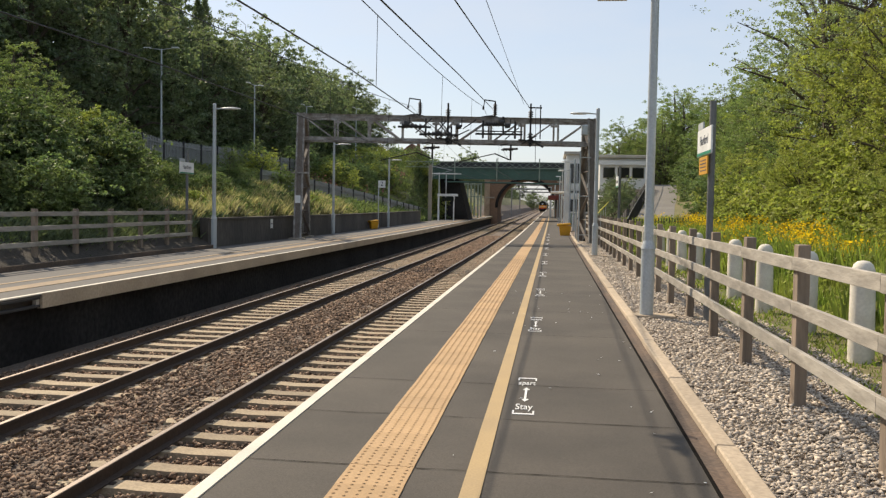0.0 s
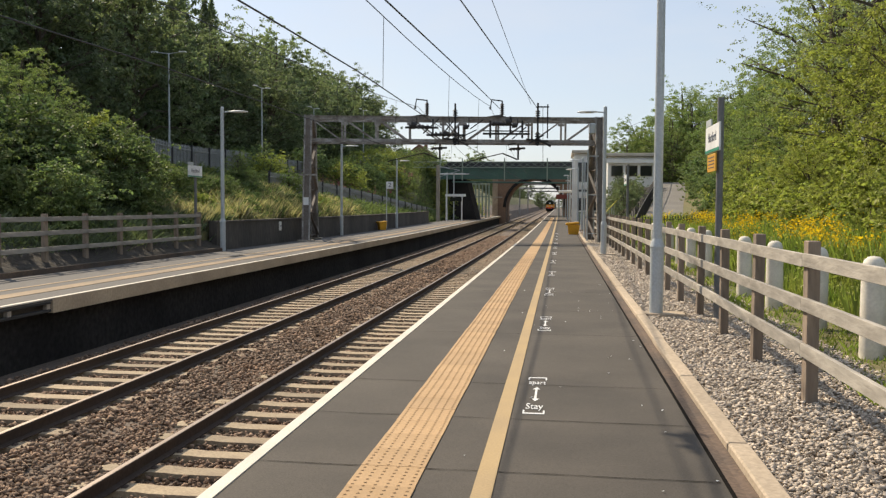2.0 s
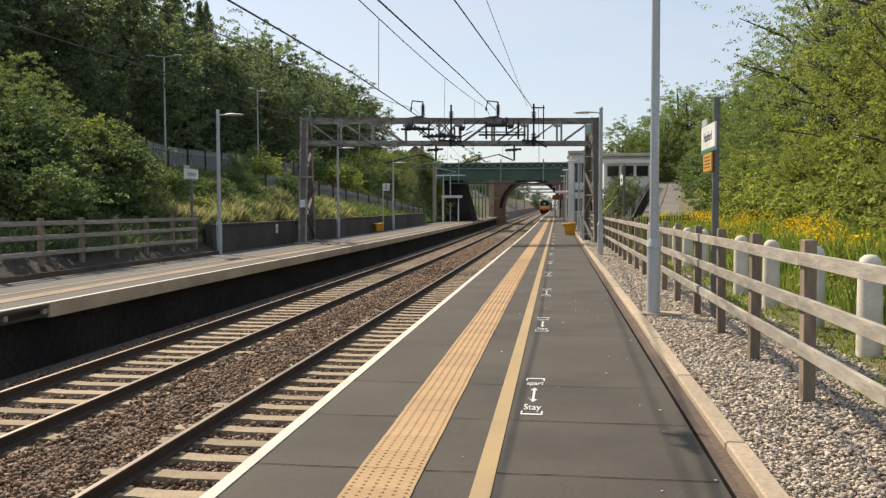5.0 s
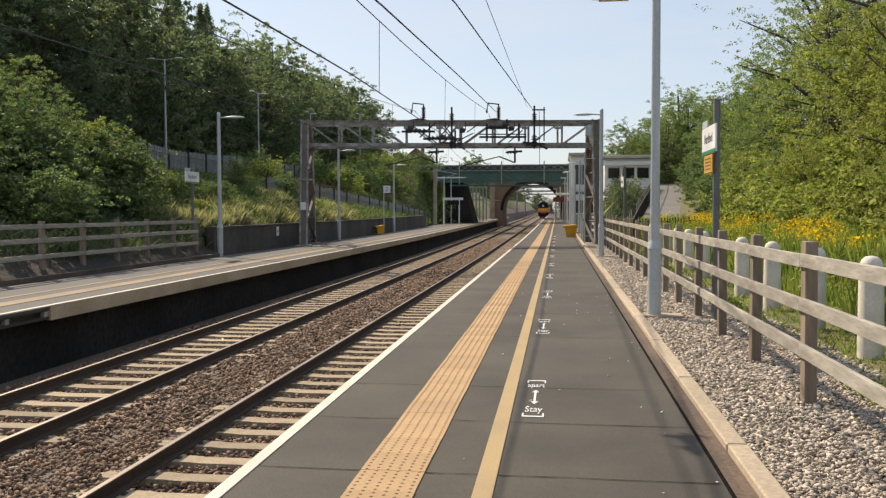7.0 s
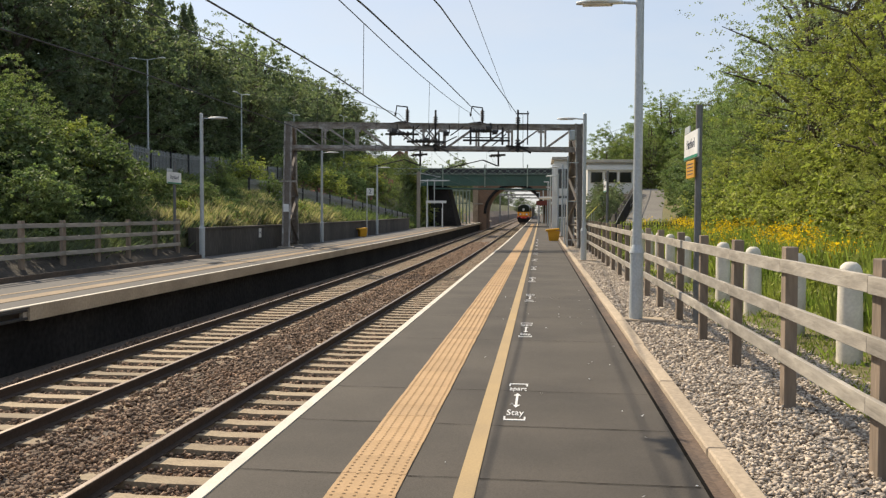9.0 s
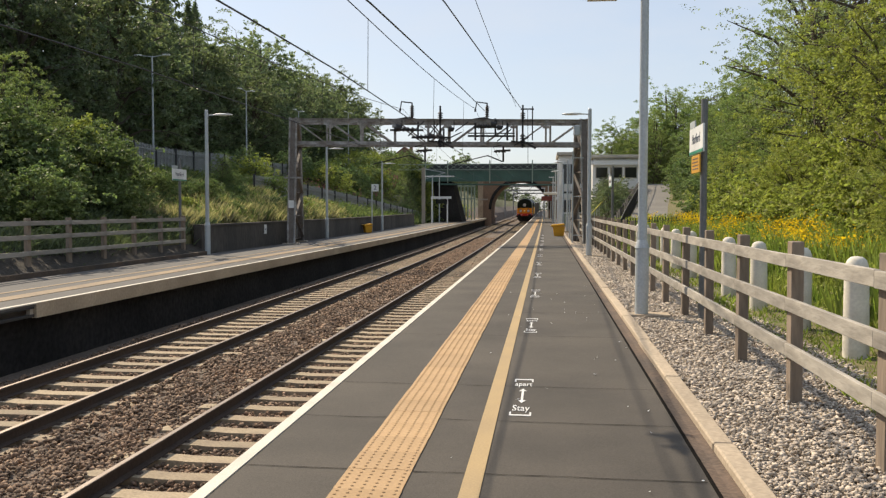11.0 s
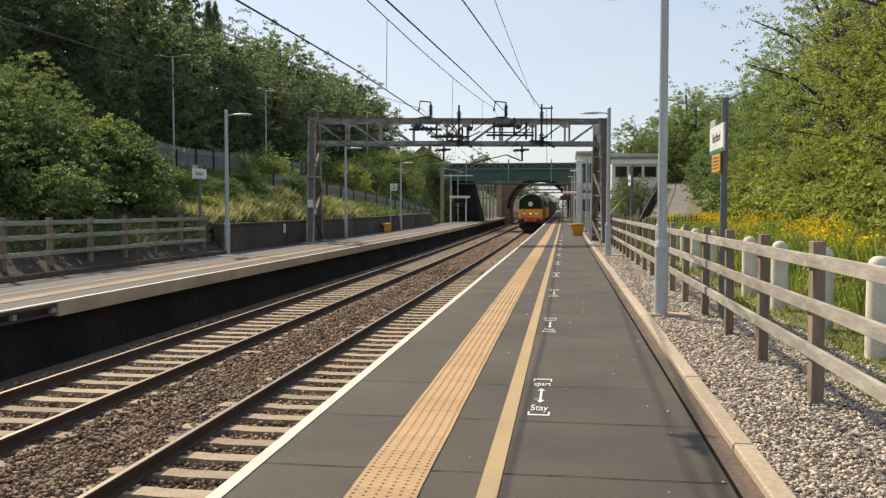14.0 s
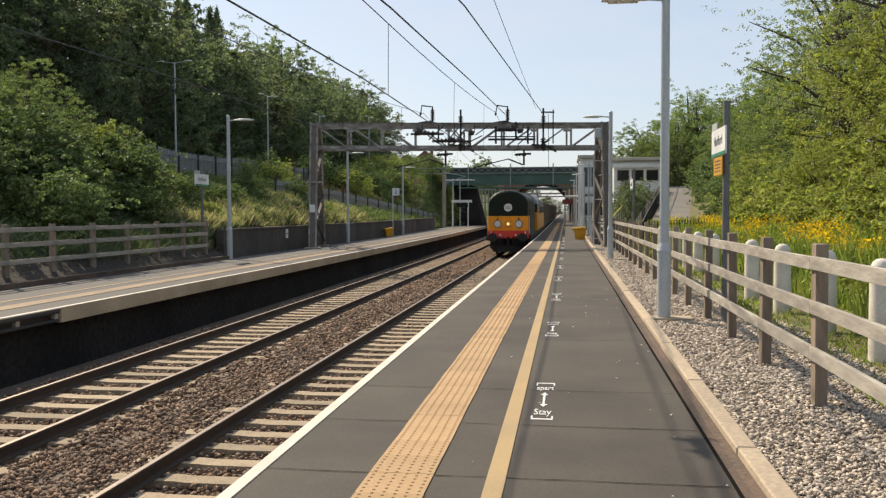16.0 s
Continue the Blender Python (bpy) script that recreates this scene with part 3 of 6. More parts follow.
def wire(name, pts, r, parent=None, label=""):
    """A thin wire through the points, as one skin."""
    bm = bmesh.new()
    pts = [Vector(p) for p in pts]
    up = abs((pts[-1] - pts[0]).normalized().z) > 0.7
    rings = [[bm.verts.new(p + (Vector((math.cos(a), math.sin(a), 0)) if up else Vector((math.cos(a), 0, math.sin(a)))) * r) for a in (0, 1.047, 2.094, 3.142, 4.189, 5.236)] for p in pts]
    for p, q in zip(rings, rings[1:]):
        for i in range(6):
            bm.faces.new((p[i], p[(i + 1) % 6], q[(i + 1) % 6], q[i]))
    bmesh.ops.recalc_face_normals(bm, faces=bm.faces)
    return part(name, bm, WIRE, parent, label)


def build_gantry():
    xl, xr, zt, zb = -11.96, 1.66, 5.75, 4.69
    # the boom lies slightly askew across the line
    g = thing("overhead_line_gantry", "weathered galvanised lattice gantry over both tracks", "gantry", at=pose(0, 43.76, 0, 0, 0, 8.3))
    D = 0.72
    for x, bot in ((xr, -0.3), (xl, -0.05)):
        # two splayed channels, one before the other, laced together
        spread = lambda z: D + 0.95 * (1 - (z - bot) / (zt - bot))
        for s in (-1, 1):
            bm = bmesh.new()
            for dx, w, dp in ((-0.15, 0.07, 0.16), (0.15, 0.07, 0.16)):
                b0, b1 = s * spread(bot), s * spread(zt + 0.12)
                vs = [bm.verts.new((x + dx + a * w / 2, y + c * dp / 2, z)) for z, y in ((bot, b0), (zt + 0.12, b1)) for a, c in ((-1, -1), (1, -1), (1, 1), (-1, 1))]
                for fc in ((0, 1, 2, 3), (7, 6, 5, 4), (0, 4, 5, 1), (1, 5, 6, 2), (2, 6, 7, 3), (3, 7, 4, 0)):
                    bm.faces.new([vs[i] for i in fc])
            bmesh.ops.recalc_face_normals(bm, faces=bm.faces)
            leg = part("leg", bm, GANTRY, g, "upright steel channel")
            b0, b1 = s * spread(bot), s * spread(zt + 0.1)
            part("web", bar((x, b0, bot), (x, b1, zt + 0.1), 0.24, 0.02), LEG_RUST, leg, "rusty recessed web")
        n = 5
        hs = [bot + 0.25 + (zt - bot - 0.3) * (k / n) for k in range(n + 1)]
        for k in range(n):
            for dx in (-0.16, 0.16):
                s = 1 if (k % 2) == (dx > 0) else -1
                part("lacing_bar", bar((x + dx, -s * spread(hs[k]), hs[k]), (x + dx, s * spread(hs[k + 1]), hs[k + 1]), 0.11, 0.025), LEG_RUST, g)
            part("lacing_strut", bar((x, -spread(hs[k]), hs[k]), (x, spread(hs[k]), hs[k]), 0.09, 0.05), LEG_RUST, g)
        for s in (-1, 1):
            part("footing", box(x - 0.36, x + 0.36, s * spread(bot) - 0.32, s * spread(bot) + 0.32, bot - 0.4, bot + 0.1, bevel=0.02), CONCRETE, g)
    for z in (zt, zb):
        for d in (-D, D):
            bm = box(xl - 0.2, xr + 0.2, d - 0.015, d + 0.015, z - 0.08, z + 0.08)
            box(xl - 0.2, xr + 0.2, d - 0.08, d + 0.08, z + (0.06 if z == zt else -0.08), z + (0.08 if z == zt else -0.06), bm)
            part("chord", bm, GANTRY, g, "long horizontal angle")
    wide = (xr - xl - 1.0) / 8
    nodes = [xl + wide * k for k in range(5)] + [xr - wide * (4 - k) for k in range(5)]
    for d in (-D, D):
        for k in range(9):
            a, b = nodes[k] + 0.05, nodes[k + 1] - 0.05
            if k == 4:
                part("diagonal", bar((a, d, zb), (b, d, zt), 0.08, 0.06), GANTRY, g)
                part("diagonal", bar((a, d + 0.07, zt), (b, d + 0.07, zb), 0.08, 0.06), GANTRY, g)
            else:
                part("diagonal", bar((a, d, zt if k < 4 else zb), (b, d, zb if k < 4 else zt), 0.085, 0.06), GANTRY, g)
        for k in range(1, 9):
            part("upright", bar((nodes[k], d, zb), (nodes[k], d, zt), 0.09, 0.07), GANTRY, g)
            part("gusset", prism([(nodes[k] - 0.16, zt - 0.22), (nodes[k] - 0.16, zt - 0.1), (nodes[k] + 0.16, zt - 0.1), (nodes[k] + 0.16, zt - 0.22)], d - 0.05, d - 0.035), GANTRY, g)
    for k in range(9):
        part("cross_brace", bar((nodes[k], -D, zt), (nodes[k + 1], D, zt), 0.07, 0.05), GANTRY, g)
        part("cross_brace", bar((nodes[k], D, zb), (nodes[k + 1], -D, zb), 0.07, 0.05), GANTRY, g)

    def ribs(bm, a, b, n, r):
        """A string of porcelain sheds from a to b."""
        a, b = Vector(a), Vector(b)
        for k in range(n):
            p, q = a.lerp(b, k / n), a.lerp(b, (k + 0.55) / n)
            tube(p, q, r, r * 0.6, 12, bm)
        return tube(a, b, r * 0.4, r * 0.4, 8, bm)

    for hx in (-6.42, -2.85):
        top = part("bracket", prism([(hx - 0.95, zt + 0.11), (hx + 0.35, zt + 0.11), (hx - 0.12, zt + 0.24), (hx - 0.4, zt + 0.21)], -0.1, 0.08), DARK_IRON, g, "dark wedge-shaped bracket")
        post = part("insulator", tube((hx, -0.1, zt + 0.1), (hx, -0.1, zt + 0.8), 0.05, 0.05, 8), PORCELAIN, g, "brown ribbed insulator")
        for k in range(6):
            z = zt + 0.26 + 0.087 * k
            part("shed", tube((hx, -0.1, z), (hx, -0.1, z + 0.05), 0.115, 0.07, 12), PORCELAIN, post)
        bm = bar((hx, -0.1, zt + 0.76), (hx, -0.1, zt + 0.90), 0.06, 0.06)
        bar((hx + 0.02, -0.1, zt + 0.89), (hx - 0.5, -0.1, zt + 0.95), 0.05, 0.05, bm)
        bar((hx - 0.5, -0.1, zt + 0.97), (hx - 0.56, -0.1, zt + 0.56), 0.045, 0.045, bm)
        part("hook", bm, DARK_IRON, top)
        bm = tube((hx - 0.56, -0.1, zt + 0.6), (hx - 0.57, -0.1, zt + 0.48), 0.06, 0.03, 8)
        part("clamp", bm, DARK_IRON, top)
    # isolators hung between the chords
    for x0, x1, z, n in ((-3.81, -1.61, zb + 0.34, 0), (-3.53, -2.27, zb + 0.76, 6), (-7.44, -5.89, zb + 0.6, 5), (-6.44, -4.69, zb + 0.26, 6)):
        bm = bar((x0, -0.86, z), (x1, -0.86, z), 0.10, 0.09)
        if n == 0:
            bar((x0, -0.86, z + 0.13), (x1, -0.86, z + 0.13), 0.05, 0.05, bm)
            for x in (x0 + 0.35, x1 - 0.35):
                bar((x, -0.86, z - 0.2), (x, -0.86, zt - 0.1), 0.09, 0.07, bm)
        else:
            ribs(bm, (x0 + 0.2, -0.9, z + 0.03), (x1 - 0.35, -0.9, z + 0.03), n, 0.12)
            bar((x1 - 0.25, -0.86, z - 0.45), (x1 - 0.25, -0.86, z + 0.4), 0.08, 0.08, bm)
        part("isolator", bm, DARK_IRON, g, "dark isolator bar with ribbed insulators")
    for x, z, r in ((-7.03, zb + 0.7, 0.18), (-2.6, zb + 0.87, 0.16), (-2.32, zb + 0.73, 0.12), (-4.6, zb + 0.64, 0.12), (-5.52, zb + 0.32, 0.13)):
        bm = tube((x - 0.12, -0.88, z), (x + 0.12, -0.88, z), r, r * 0.8, 12)
        bar((x + 0.14, -0.88, z), (x + 0.14, -0.88, zt), 0.04, 0.04, bm)
        part("operating_drum", bm, DARK_IRON, g)
    bm = bmesh.new()
    for a, b in (((-6.6, 0.33), (-5.85, 1.02)), ((-5.75, 0.24), (-5.2, 0.9)), ((-4.85, 0.15), (-4.1, 0.52)), ((-2.43, 0.1), (-1.78, 0.66)), ((-1.64, -0.1), (-0.94, 0.3)), ((-4.4, 0.56), (-3.8, 0.98))):
        bar((a[0], -0.84, zb + a[1]), (b[0], -0.84, zb + b[1]), 0.05, 0.05, bm)
    part("linkage", bm, DARK_IRON, g, "thin dark operating rods")
    # drop posts and registration arms
    for dx in (-5.8, -2.06):
        bm = tube((dx, 0, zb - 0.08), (dx, 0, zb - 0.82), 0.045, 0.045, 8)
        tube((dx - 0.34, 0, zb - 0.3), (dx + 0.34, 0, zb - 0.27), 0.05, 0.05, 8, bm)
        ribs(bm, (dx + 0.1, 0, zb - 0.3), (dx - 0.45, 0, zb - 0.33), 4, 0.085)
        bar((dx - 0.5, 0, zb - 0.12), (dx + 0.2, 0, zb + 0.05), 0.05, 0.05, bm)
        part("drop_post", bm, DARK_IRON, g)
        arm = part("registration_arm", tube((dx - 0.05, 0, zb - 0.80), (dx - 0.75, 0, zb - 0.52), 0.032, 0.032, 8), DARK_IRON, g)
        part("steady_arm", tube((dx - 0.75, 0, zb - 0.52), (dx - 2.5, 0, zb - 0.95), 0.024, 0.024, 8), DARK_IRON, arm)
    # posts with insulators in the middle and at the feeder
    for x, h in ((-5.1, 0.68), (-1.23, 0.74)):
        bm = tube((x, -0.8, zb - 0.2), (x, -0.8, zt + h), 0.045, 0.045, 8)
        ribs(bm, (x, -0.8, zt + 0.02), (x, -0.8, zt + 0.42), 4, 0.13)
        ribs(bm, (x, -0.8, zb - 0.15), (x, -0.8, zb + 0.45), 5, 0.15)
        bar((x - 0.55, -0.8, zb + 0.1), (x + 0.5, -0.8, zb + 0.02), 0.07, 0.07, bm)
        bar((x + 0.1, -0.8, zb + 0.05), (x + 0.62, -0.8, zb - 0.22), 0.09, 0.09, bm)
        part("feeder_post", bm, DARK_IRON, g, "dark feeder post with insulators")
    part("outrigger", bar((-1.33, -0.8, zt + 0.55), (-0.71, -0.8, zt + 0.55), 0.06, 0.06), DARK_IRON, g)
    part("outrigger_post", bar((-0.77, -0.8, zt + 0.68), (-0.77, -0.8, zb + 0.15), 0.05, 0.05), DARK_IRON, g)
    part("down_lead", bar((-1.0, -0.8, zt + 0.5), (-0.97, -0.8, 3.7), 0.02, 0.02), DARK_IRON, g)
    # fittings on the legs
    part("switch_box", box(xr - 0.50, xr - 0.22, -1.1, -0.78, zb + 0.35, zb + 0.85, bevel=0.05), GALV, g)
    part("leg_sign", box(xl - 0.12, xl + 0.12, -1.58, -1.56, 1.65, 2.0), SIGN_WHITE, g, "small white number plate left blank")
    part("leg_collar", bar((xl - 0.35, -1.25, 3.05), (xl + 0.45, -1.25, 3.05), 0.06, 0.08), GANTRY, g)
    bm = bmesh.new()
    for z in (0.4, 2.2, 4.0):
        bar((xr - 0.6, -1.3, z), (xr - 0.1, -1.3, z), 0.04, 0.04, bm)
    tube((xr - 0.6, -1.3, -0.1), (xr - 0.6, -1.3, 4.3), 0.035, 0.035, 8, bm)
    part("cable_pipe", bm, GALV, g)


build_gantry()


def catenary(cx, z_top, label, sag):
    w = thing("catenary", label, "overhead wire")
    zc = 3.87 if cx > -5 else 4.0
    prof = lambda y: sag + (z_top - sag) * ((y / GY) ** 2 if y <= GY else ((y - 2 * GY) / GY) ** 2)
    ys = [-14, -7, 0, 5, 10, 15, 20, 25, 30, 35, 40, GY, 55, 65, 75, 85, 93, 102, 112, 125, 2.98 * GY]
    wire("messenger_wire", [(cx, y, prof(y)) for y in ys], 0.010, w, "upper carrying wire")
    zz = lambda y: cx - 0.02 + 0.03 * math.cos(y / GY * math.pi)
    low = lambda y: zc + rise(y) - min(0.2, 0.0022 * max(0.0, 16.5 - y) ** 2)
    wire("contact_wire", [(zz(y), y, low(y)) for y in ys] + [(cx, 200, zc + rise(200)), (cx, 330, zc + rise(330))], 0.011, w, "lower contact wire")
    for y in (7.0, 17.2, 27.5, 37.5, 57, 68, 80, 92, 104):
        wire("dropper", [(cx, y, prof(y)), (zz(y), y, low(y))], 0.006, w)


def line_insulator():
    o = thing("line_insulator", "brown ribbed insulator hung in the overhead wire", "insulator", at=pose(TRACKS[0] + 0.21, 10.28, 4.98))
    for k in range(3):
        part("rib", tube((0, -0.16 + 0.14 * k, 0), (0, -0.09 + 0.14 * k, 0), 0.075 if k != 1 else 0.04, 0.05, 12), PORCELAIN, o)
    part("core", tube((0, -0.3, 0), (0, 0.3, 0), 0.022, 0.022, 8), PORCELAIN, o)
    part("strap", bar((-0.16, 0.2, 0.0), (0.16, 0.2, 0.0), 0.035, 0.035), DARK_IRON, o)


line_insulator()
catenary(TRACKS[0], 6.42, "overhead line of the near track with droppers", 5.0)
catenary(TRACKS[1] - 0.05, 6.42, "overhead line of the far track with droppers", 4.9)
for pts, r in (([(-2.70, -12, 3.4), (-2.83, 5, 4.3), (-2.92, 15, 5.02), (-3.0, 28, 5.72), (-2.93, GY, 6.3)], 0.016), ([(-3.6, -6, 4.9), (-2.9, 8, 5.6), (-2.24, 20, 6.15), (-1.22, GY, 6.42)], 0.017), ([(-1.65, -6, 5.2), (-1.57, 20, 6.2), (-1.45, GY, 6.5)], 0.008)):
    tagged(wire("feeder_wire", pts, r), "dark feeder wire running to the gantry", "overhead wire", "feeder wires")

# ---- retaining wall and palisades on the far side ----
def build_wall():
    w = sweep("retaining_wall", [(-12.54, -0.6), (-12.25, -0.6), (-12.25, 0.97), (-12.54, 0.97)], 31.2, 84, RETAIN)
    tagged(w, "low stained concrete retaining wall behind the platform", "wall", kind="structure")
    sweep("wall_cap", [(-12.57, 0.972), (-12.21, 0.972), (-12.21, 1.04), (-12.57, 1.04)], 31.2, 84, RETAIN, w, "worn coping")


build_wall()


def palisade(path, tall, label, pitch=0.16, panel=2.75, solid=False):
    """Upright pales with two rails along a path of (x, y, z)."""
    f = thing("palisade_fence", label, "fence")
    pts = [Vector(p) for p in path]
    total = sum((b - a).length for a, b in zip(pts, pts[1:]))

    def at(d):
        for a, b in zip(pts, pts[1:]):
            ln = (b - a).length
            if d <= ln:
                return a.lerp(b, d / ln)
            d -= ln
        return pts[-1]
    w = pitch * 0.24
    n = int(total / pitch)
    first, v, q = None, [], []
    for k in range(n):
        p = at(k * pitch)
        dirn = (at(k * pitch + 0.05) - at(max(0, k * pitch - 0.05))).normalized()
        m = Matrix.Translation(p) @ pose(0, 0, random.uniform(-0.02, 0.02), 0, 0, math.degrees(math.atan2(dirn.y, dirn.x)))
        out = [(-w, tall - 0.12), (-w, 0), (w, 0), (w, tall - 0.12), (0, tall)]
        if k >= 300:
            i = len(v)
            v += [m @ Vector((a, d, c)) for d in (-0.015, 0.015) for a, c in out]
            q += [(i + 1, i + 2, i + 3), (i + 1, i + 3, i), (i, i + 3, i + 4), (i + 6, i + 8, i + 7), (i + 6, i + 5, i + 8), (i + 5, i + 9, i + 8)]
        elif first is None:
            first = part("pale", prism(out, -0.015, 0.015), PALE_STEEL, f)
            first.matrix_basis = m
        else:
            same("pale", first, f, m)
    if v:
        tagged(raw_mesh("far_palisade", np.array([tuple(x) for x in v]), np.array(q), PALE_STEEL, f), kind="stuff")
    k = 0.0
    while k + panel <= total:
        a, b = at(k), at(k + panel)
        for h in (0.25, tall - 0.3):
            part("rail", bar(a + Vector((0.03, 0, h)), b + Vector((0.03, 0, h)), 0.05, 0.05), PALE_STEEL, f)
        part("post", bar(a + Vector((0.05, 0, -0.2)), a + Vector((0.05, 0, tall + 0.03)), 0.10, 0.08), ROAD_DARK, f)
        k += panel
    return f


palisade([(-22, y, ground_z(-22, y) - 0.3) for y in range(30, 125, 5)], 1.9, "grey steel palisade fence along the top of the bank", 0.2)
palisade([(-17.2, 52, 2.1), (-16.4, 58, 1.82), (-15.9, 62.2, 1.6), (-15.3, 68, 1.28), (-14.6, 75, 0.88), (-14.1, 84, 0.42), (-13.7, 97.5, -0.15)], 1.55, "grey palisade fence running down the access ramp", 0.16)

# ---- road bridge, arch and buildings ----
def build_bridge():
    BY = 101
    b = thing("road_bridge", "dark green steel girder bridge with a lattice parapet", "bridge", at=pose(0, BY, 0))
    zb = 4.75
    part("main_girder", box(-13.5, 1.6, -0.35, 0.0, zb, zb + 1.15, bevel=0.02), GREEN_STEEL, b, "deep green plate girder")
    for z in (zb - 0.03, zb + 1.12):
        part("flange", box(-13.6, 1.7, -0.5, 0.1, z, z + 0.07), GREEN_STEEL, b)
    for k in range(15):
        x = -13.2 + k * 1.03
        part("stiffener", box(x - 0.03, x + 0.03, -0.44, -0.35, zb + 0.04, zb + 1.12), GREEN_STEEL, b)
    part("parapet_rail", box(-16.5, 1.8, -0.42, -0.34, zb + 1.85, zb + 1.93), GREEN_PALE, b)
    part("parapet_rail", box(-16.5, 1.8, -0.42, -0.34, zb + 1.24, zb + 1.3), GREEN_PALE, b)
    for k in range(22):
        x = -16.4 + k * 0.82
        part("lattice", bar((x, -0.38, zb + 1.3), (x + 0.82, -0.38, zb + 1.88), 0.035, 0.035), GREEN_PALE, b)
        part("lattice", bar((x, -0.36, zb + 1.88), (x + 0.82, -0.36, zb + 1.3), 0.035, 0.035), GREEN_PALE, b)
    for x in (-13.4, -10.9, -6.2, -1.5, 1.3):
        part("parapet_post", box(x - 0.06, x + 0.06, -0.5, -0.43, zb - 0.2, zb + 2.3), GREEN_PALE, b)
    part("deck", box(-13.5, 2.2, 0.3, 6.0, zb + 0.5, zb + 1.3), ROAD_DARK, b)
    part("far_parapet", box(-17.5, 2.2, 5.6, 5.9, zb + 1.5, zb + 2.2), ROAD_DARK, b, "dark solid parapet")
    part("abutment", prism([(-12.3, -0.3), (-9.2, -0.3), (-10.5, 4.72), (-12.6, 4.72)], 0.1, 5.8), WALL_DARK, b, "battered dark brick abutment")
    part("pipe", tube((-12, -0.6, zb - 0.35), (1.5, -0.6, zb - 0.45), 0.09, 0.09, 10), GREEN_STEEL, b)


build_bridge()


def build_arch():
    AY = 132
    zo = rise(AY)
    a = thing("arch_bridge", "old red brick arch bridge over the line", "bridge", at=pose(0, AY, zo))
    cx, r, spring = -3.75, 4.15, 1.25
    n = 20
    arc = [(cx + r * math.cos(math.pi * k / n), spring + r * 0.98 * math.sin(math.pi * k / n)) for k in range(n + 1)]
    outline = [(cx + r, -1.2)] + arc + [(cx - r, -1.2), (-9.6, -1.2), (-9.6, 6.4), (4.5, 6.4), (4.5, -1.2)]
    bm = bmesh.new()
    f0 = [bm.verts.new((x, 0, z)) for x, z in outline]
    face = bm.faces.new(f0)
    ex = bmesh.ops.extrude_face_region(bm, geom=[face])
    bmesh.ops.translate(bm, vec=(0, 9, 0), verts=[v for v in ex["geom"] if isinstance(v, bmesh.types.BMVert)])
    bmesh.ops.triangulate(bm, faces=[f for f in bm.faces if len(f.verts) > 4])
    bmesh.ops.recalc_face_normals(bm, faces=bm.faces)
    part("arch_wall", bm, BRICK, a)
    for k in range(n):
        p, q = arc[k], arc[k + 1]
        bm = bmesh.new()
        v = [bm.verts.new((x, y, z)) for y in (-0.06, 0.3) for x, z in (p, q, (cx + (q[0] - cx) * 1.1, spring + (q[1] - spring) * 1.1), (cx + (p[0] - cx) * 1.1, spring + (p[1] - spring) * 1.1))]
        for fc in ((0, 1, 2, 3), (4, 7, 6, 5), (3, 2, 6, 7), (0, 4, 5, 1)):
            bm.faces.new([v[i] for i in fc])
        part("arch_stone", bm, WALL_DARK, a)
    part("parapet_cap", box(-9.8, 4.7, -0.12, 0.4, 6.4, 6.6, bevel=0.03), CONCRETE, a)
    part("pilaster", box(-9.85, -9.1, -0.25, 0.0, -1.0, 6.4), SANDSTONE, a, "pale buff stone pier")
    part("string_course", box(-9.8, -8.4, -0.3, 0.0, 2.6, 2.8), CONCRETE, a)


build_arch()


def station_tower():
    y0, y1 = 82, 90
    z = rise(y0)
    b = thing("station_tower", "white-clad stair tower beside the platform with dark glazing", "building", at=pose(0, y0, z))
    part("wall", box(1.15, 3.5, 0, 8, -0.2, 6.3), WHITE_CLAD, b)
    part("roof", box(0.95, 3.7, -0.3, 8.3, 6.32, 6.6, bevel=0.03), CREAM, b, "flat cream roof edge")
    # bands of dark glazing between white panels on the end wall
    for a, c in ((3.75, 5.55), (2.88, 3.12), (1.2, 2.36)):
        for k in range(3):
            x0 = 1.48 + 0.66 * k
            w = part("window", box(x0, x0 + 0.62, -0.05, 0.03, a, c, bevel=0.008), GALV, b)
            part("pane", box(x0 + 0.045, x0 + 0.575, -0.065, -0.052, a + 0.045, c - 0.045), GLASS, w)
    part("plinth_panel", box(1.5, 3.45, -0.04, -0.002, 0.0, 1.1), GREEN_PALE, b, "pale green lower panel")
    part("band", box(1.2, 3.55, -0.12, -0.003, 2.5, 2.8), WHITE_CLAD, b)
    part("upper_band", box(1.2, 3.55, -0.1, -0.003, 3.2, 3.62), WHITE_CLAD, b)
    for yy in (1.2, 3.6, 6.0):
        w = part("window", box(1.10, 1.18, yy - 0.9, yy + 0.9, 3.7, 5.7, bevel=0.01), CREAM, b)
        part("pane", box(1.085, 1.098, yy - 0.84, yy + 0.84, 3.76, 5.64), GLASS, w)
    part("canopy", box(-0.2, 1.2, 0.5, 6, 2.9, 3.05, bevel=0.02), WHITE_CLAD, b)
    part("corner_post", box(0.98, 1.2, -0.35, -0.1, -0.2, 5.9, bevel=0.02), WHITE_CLAD, b, "bright white corner post")


station_tower()


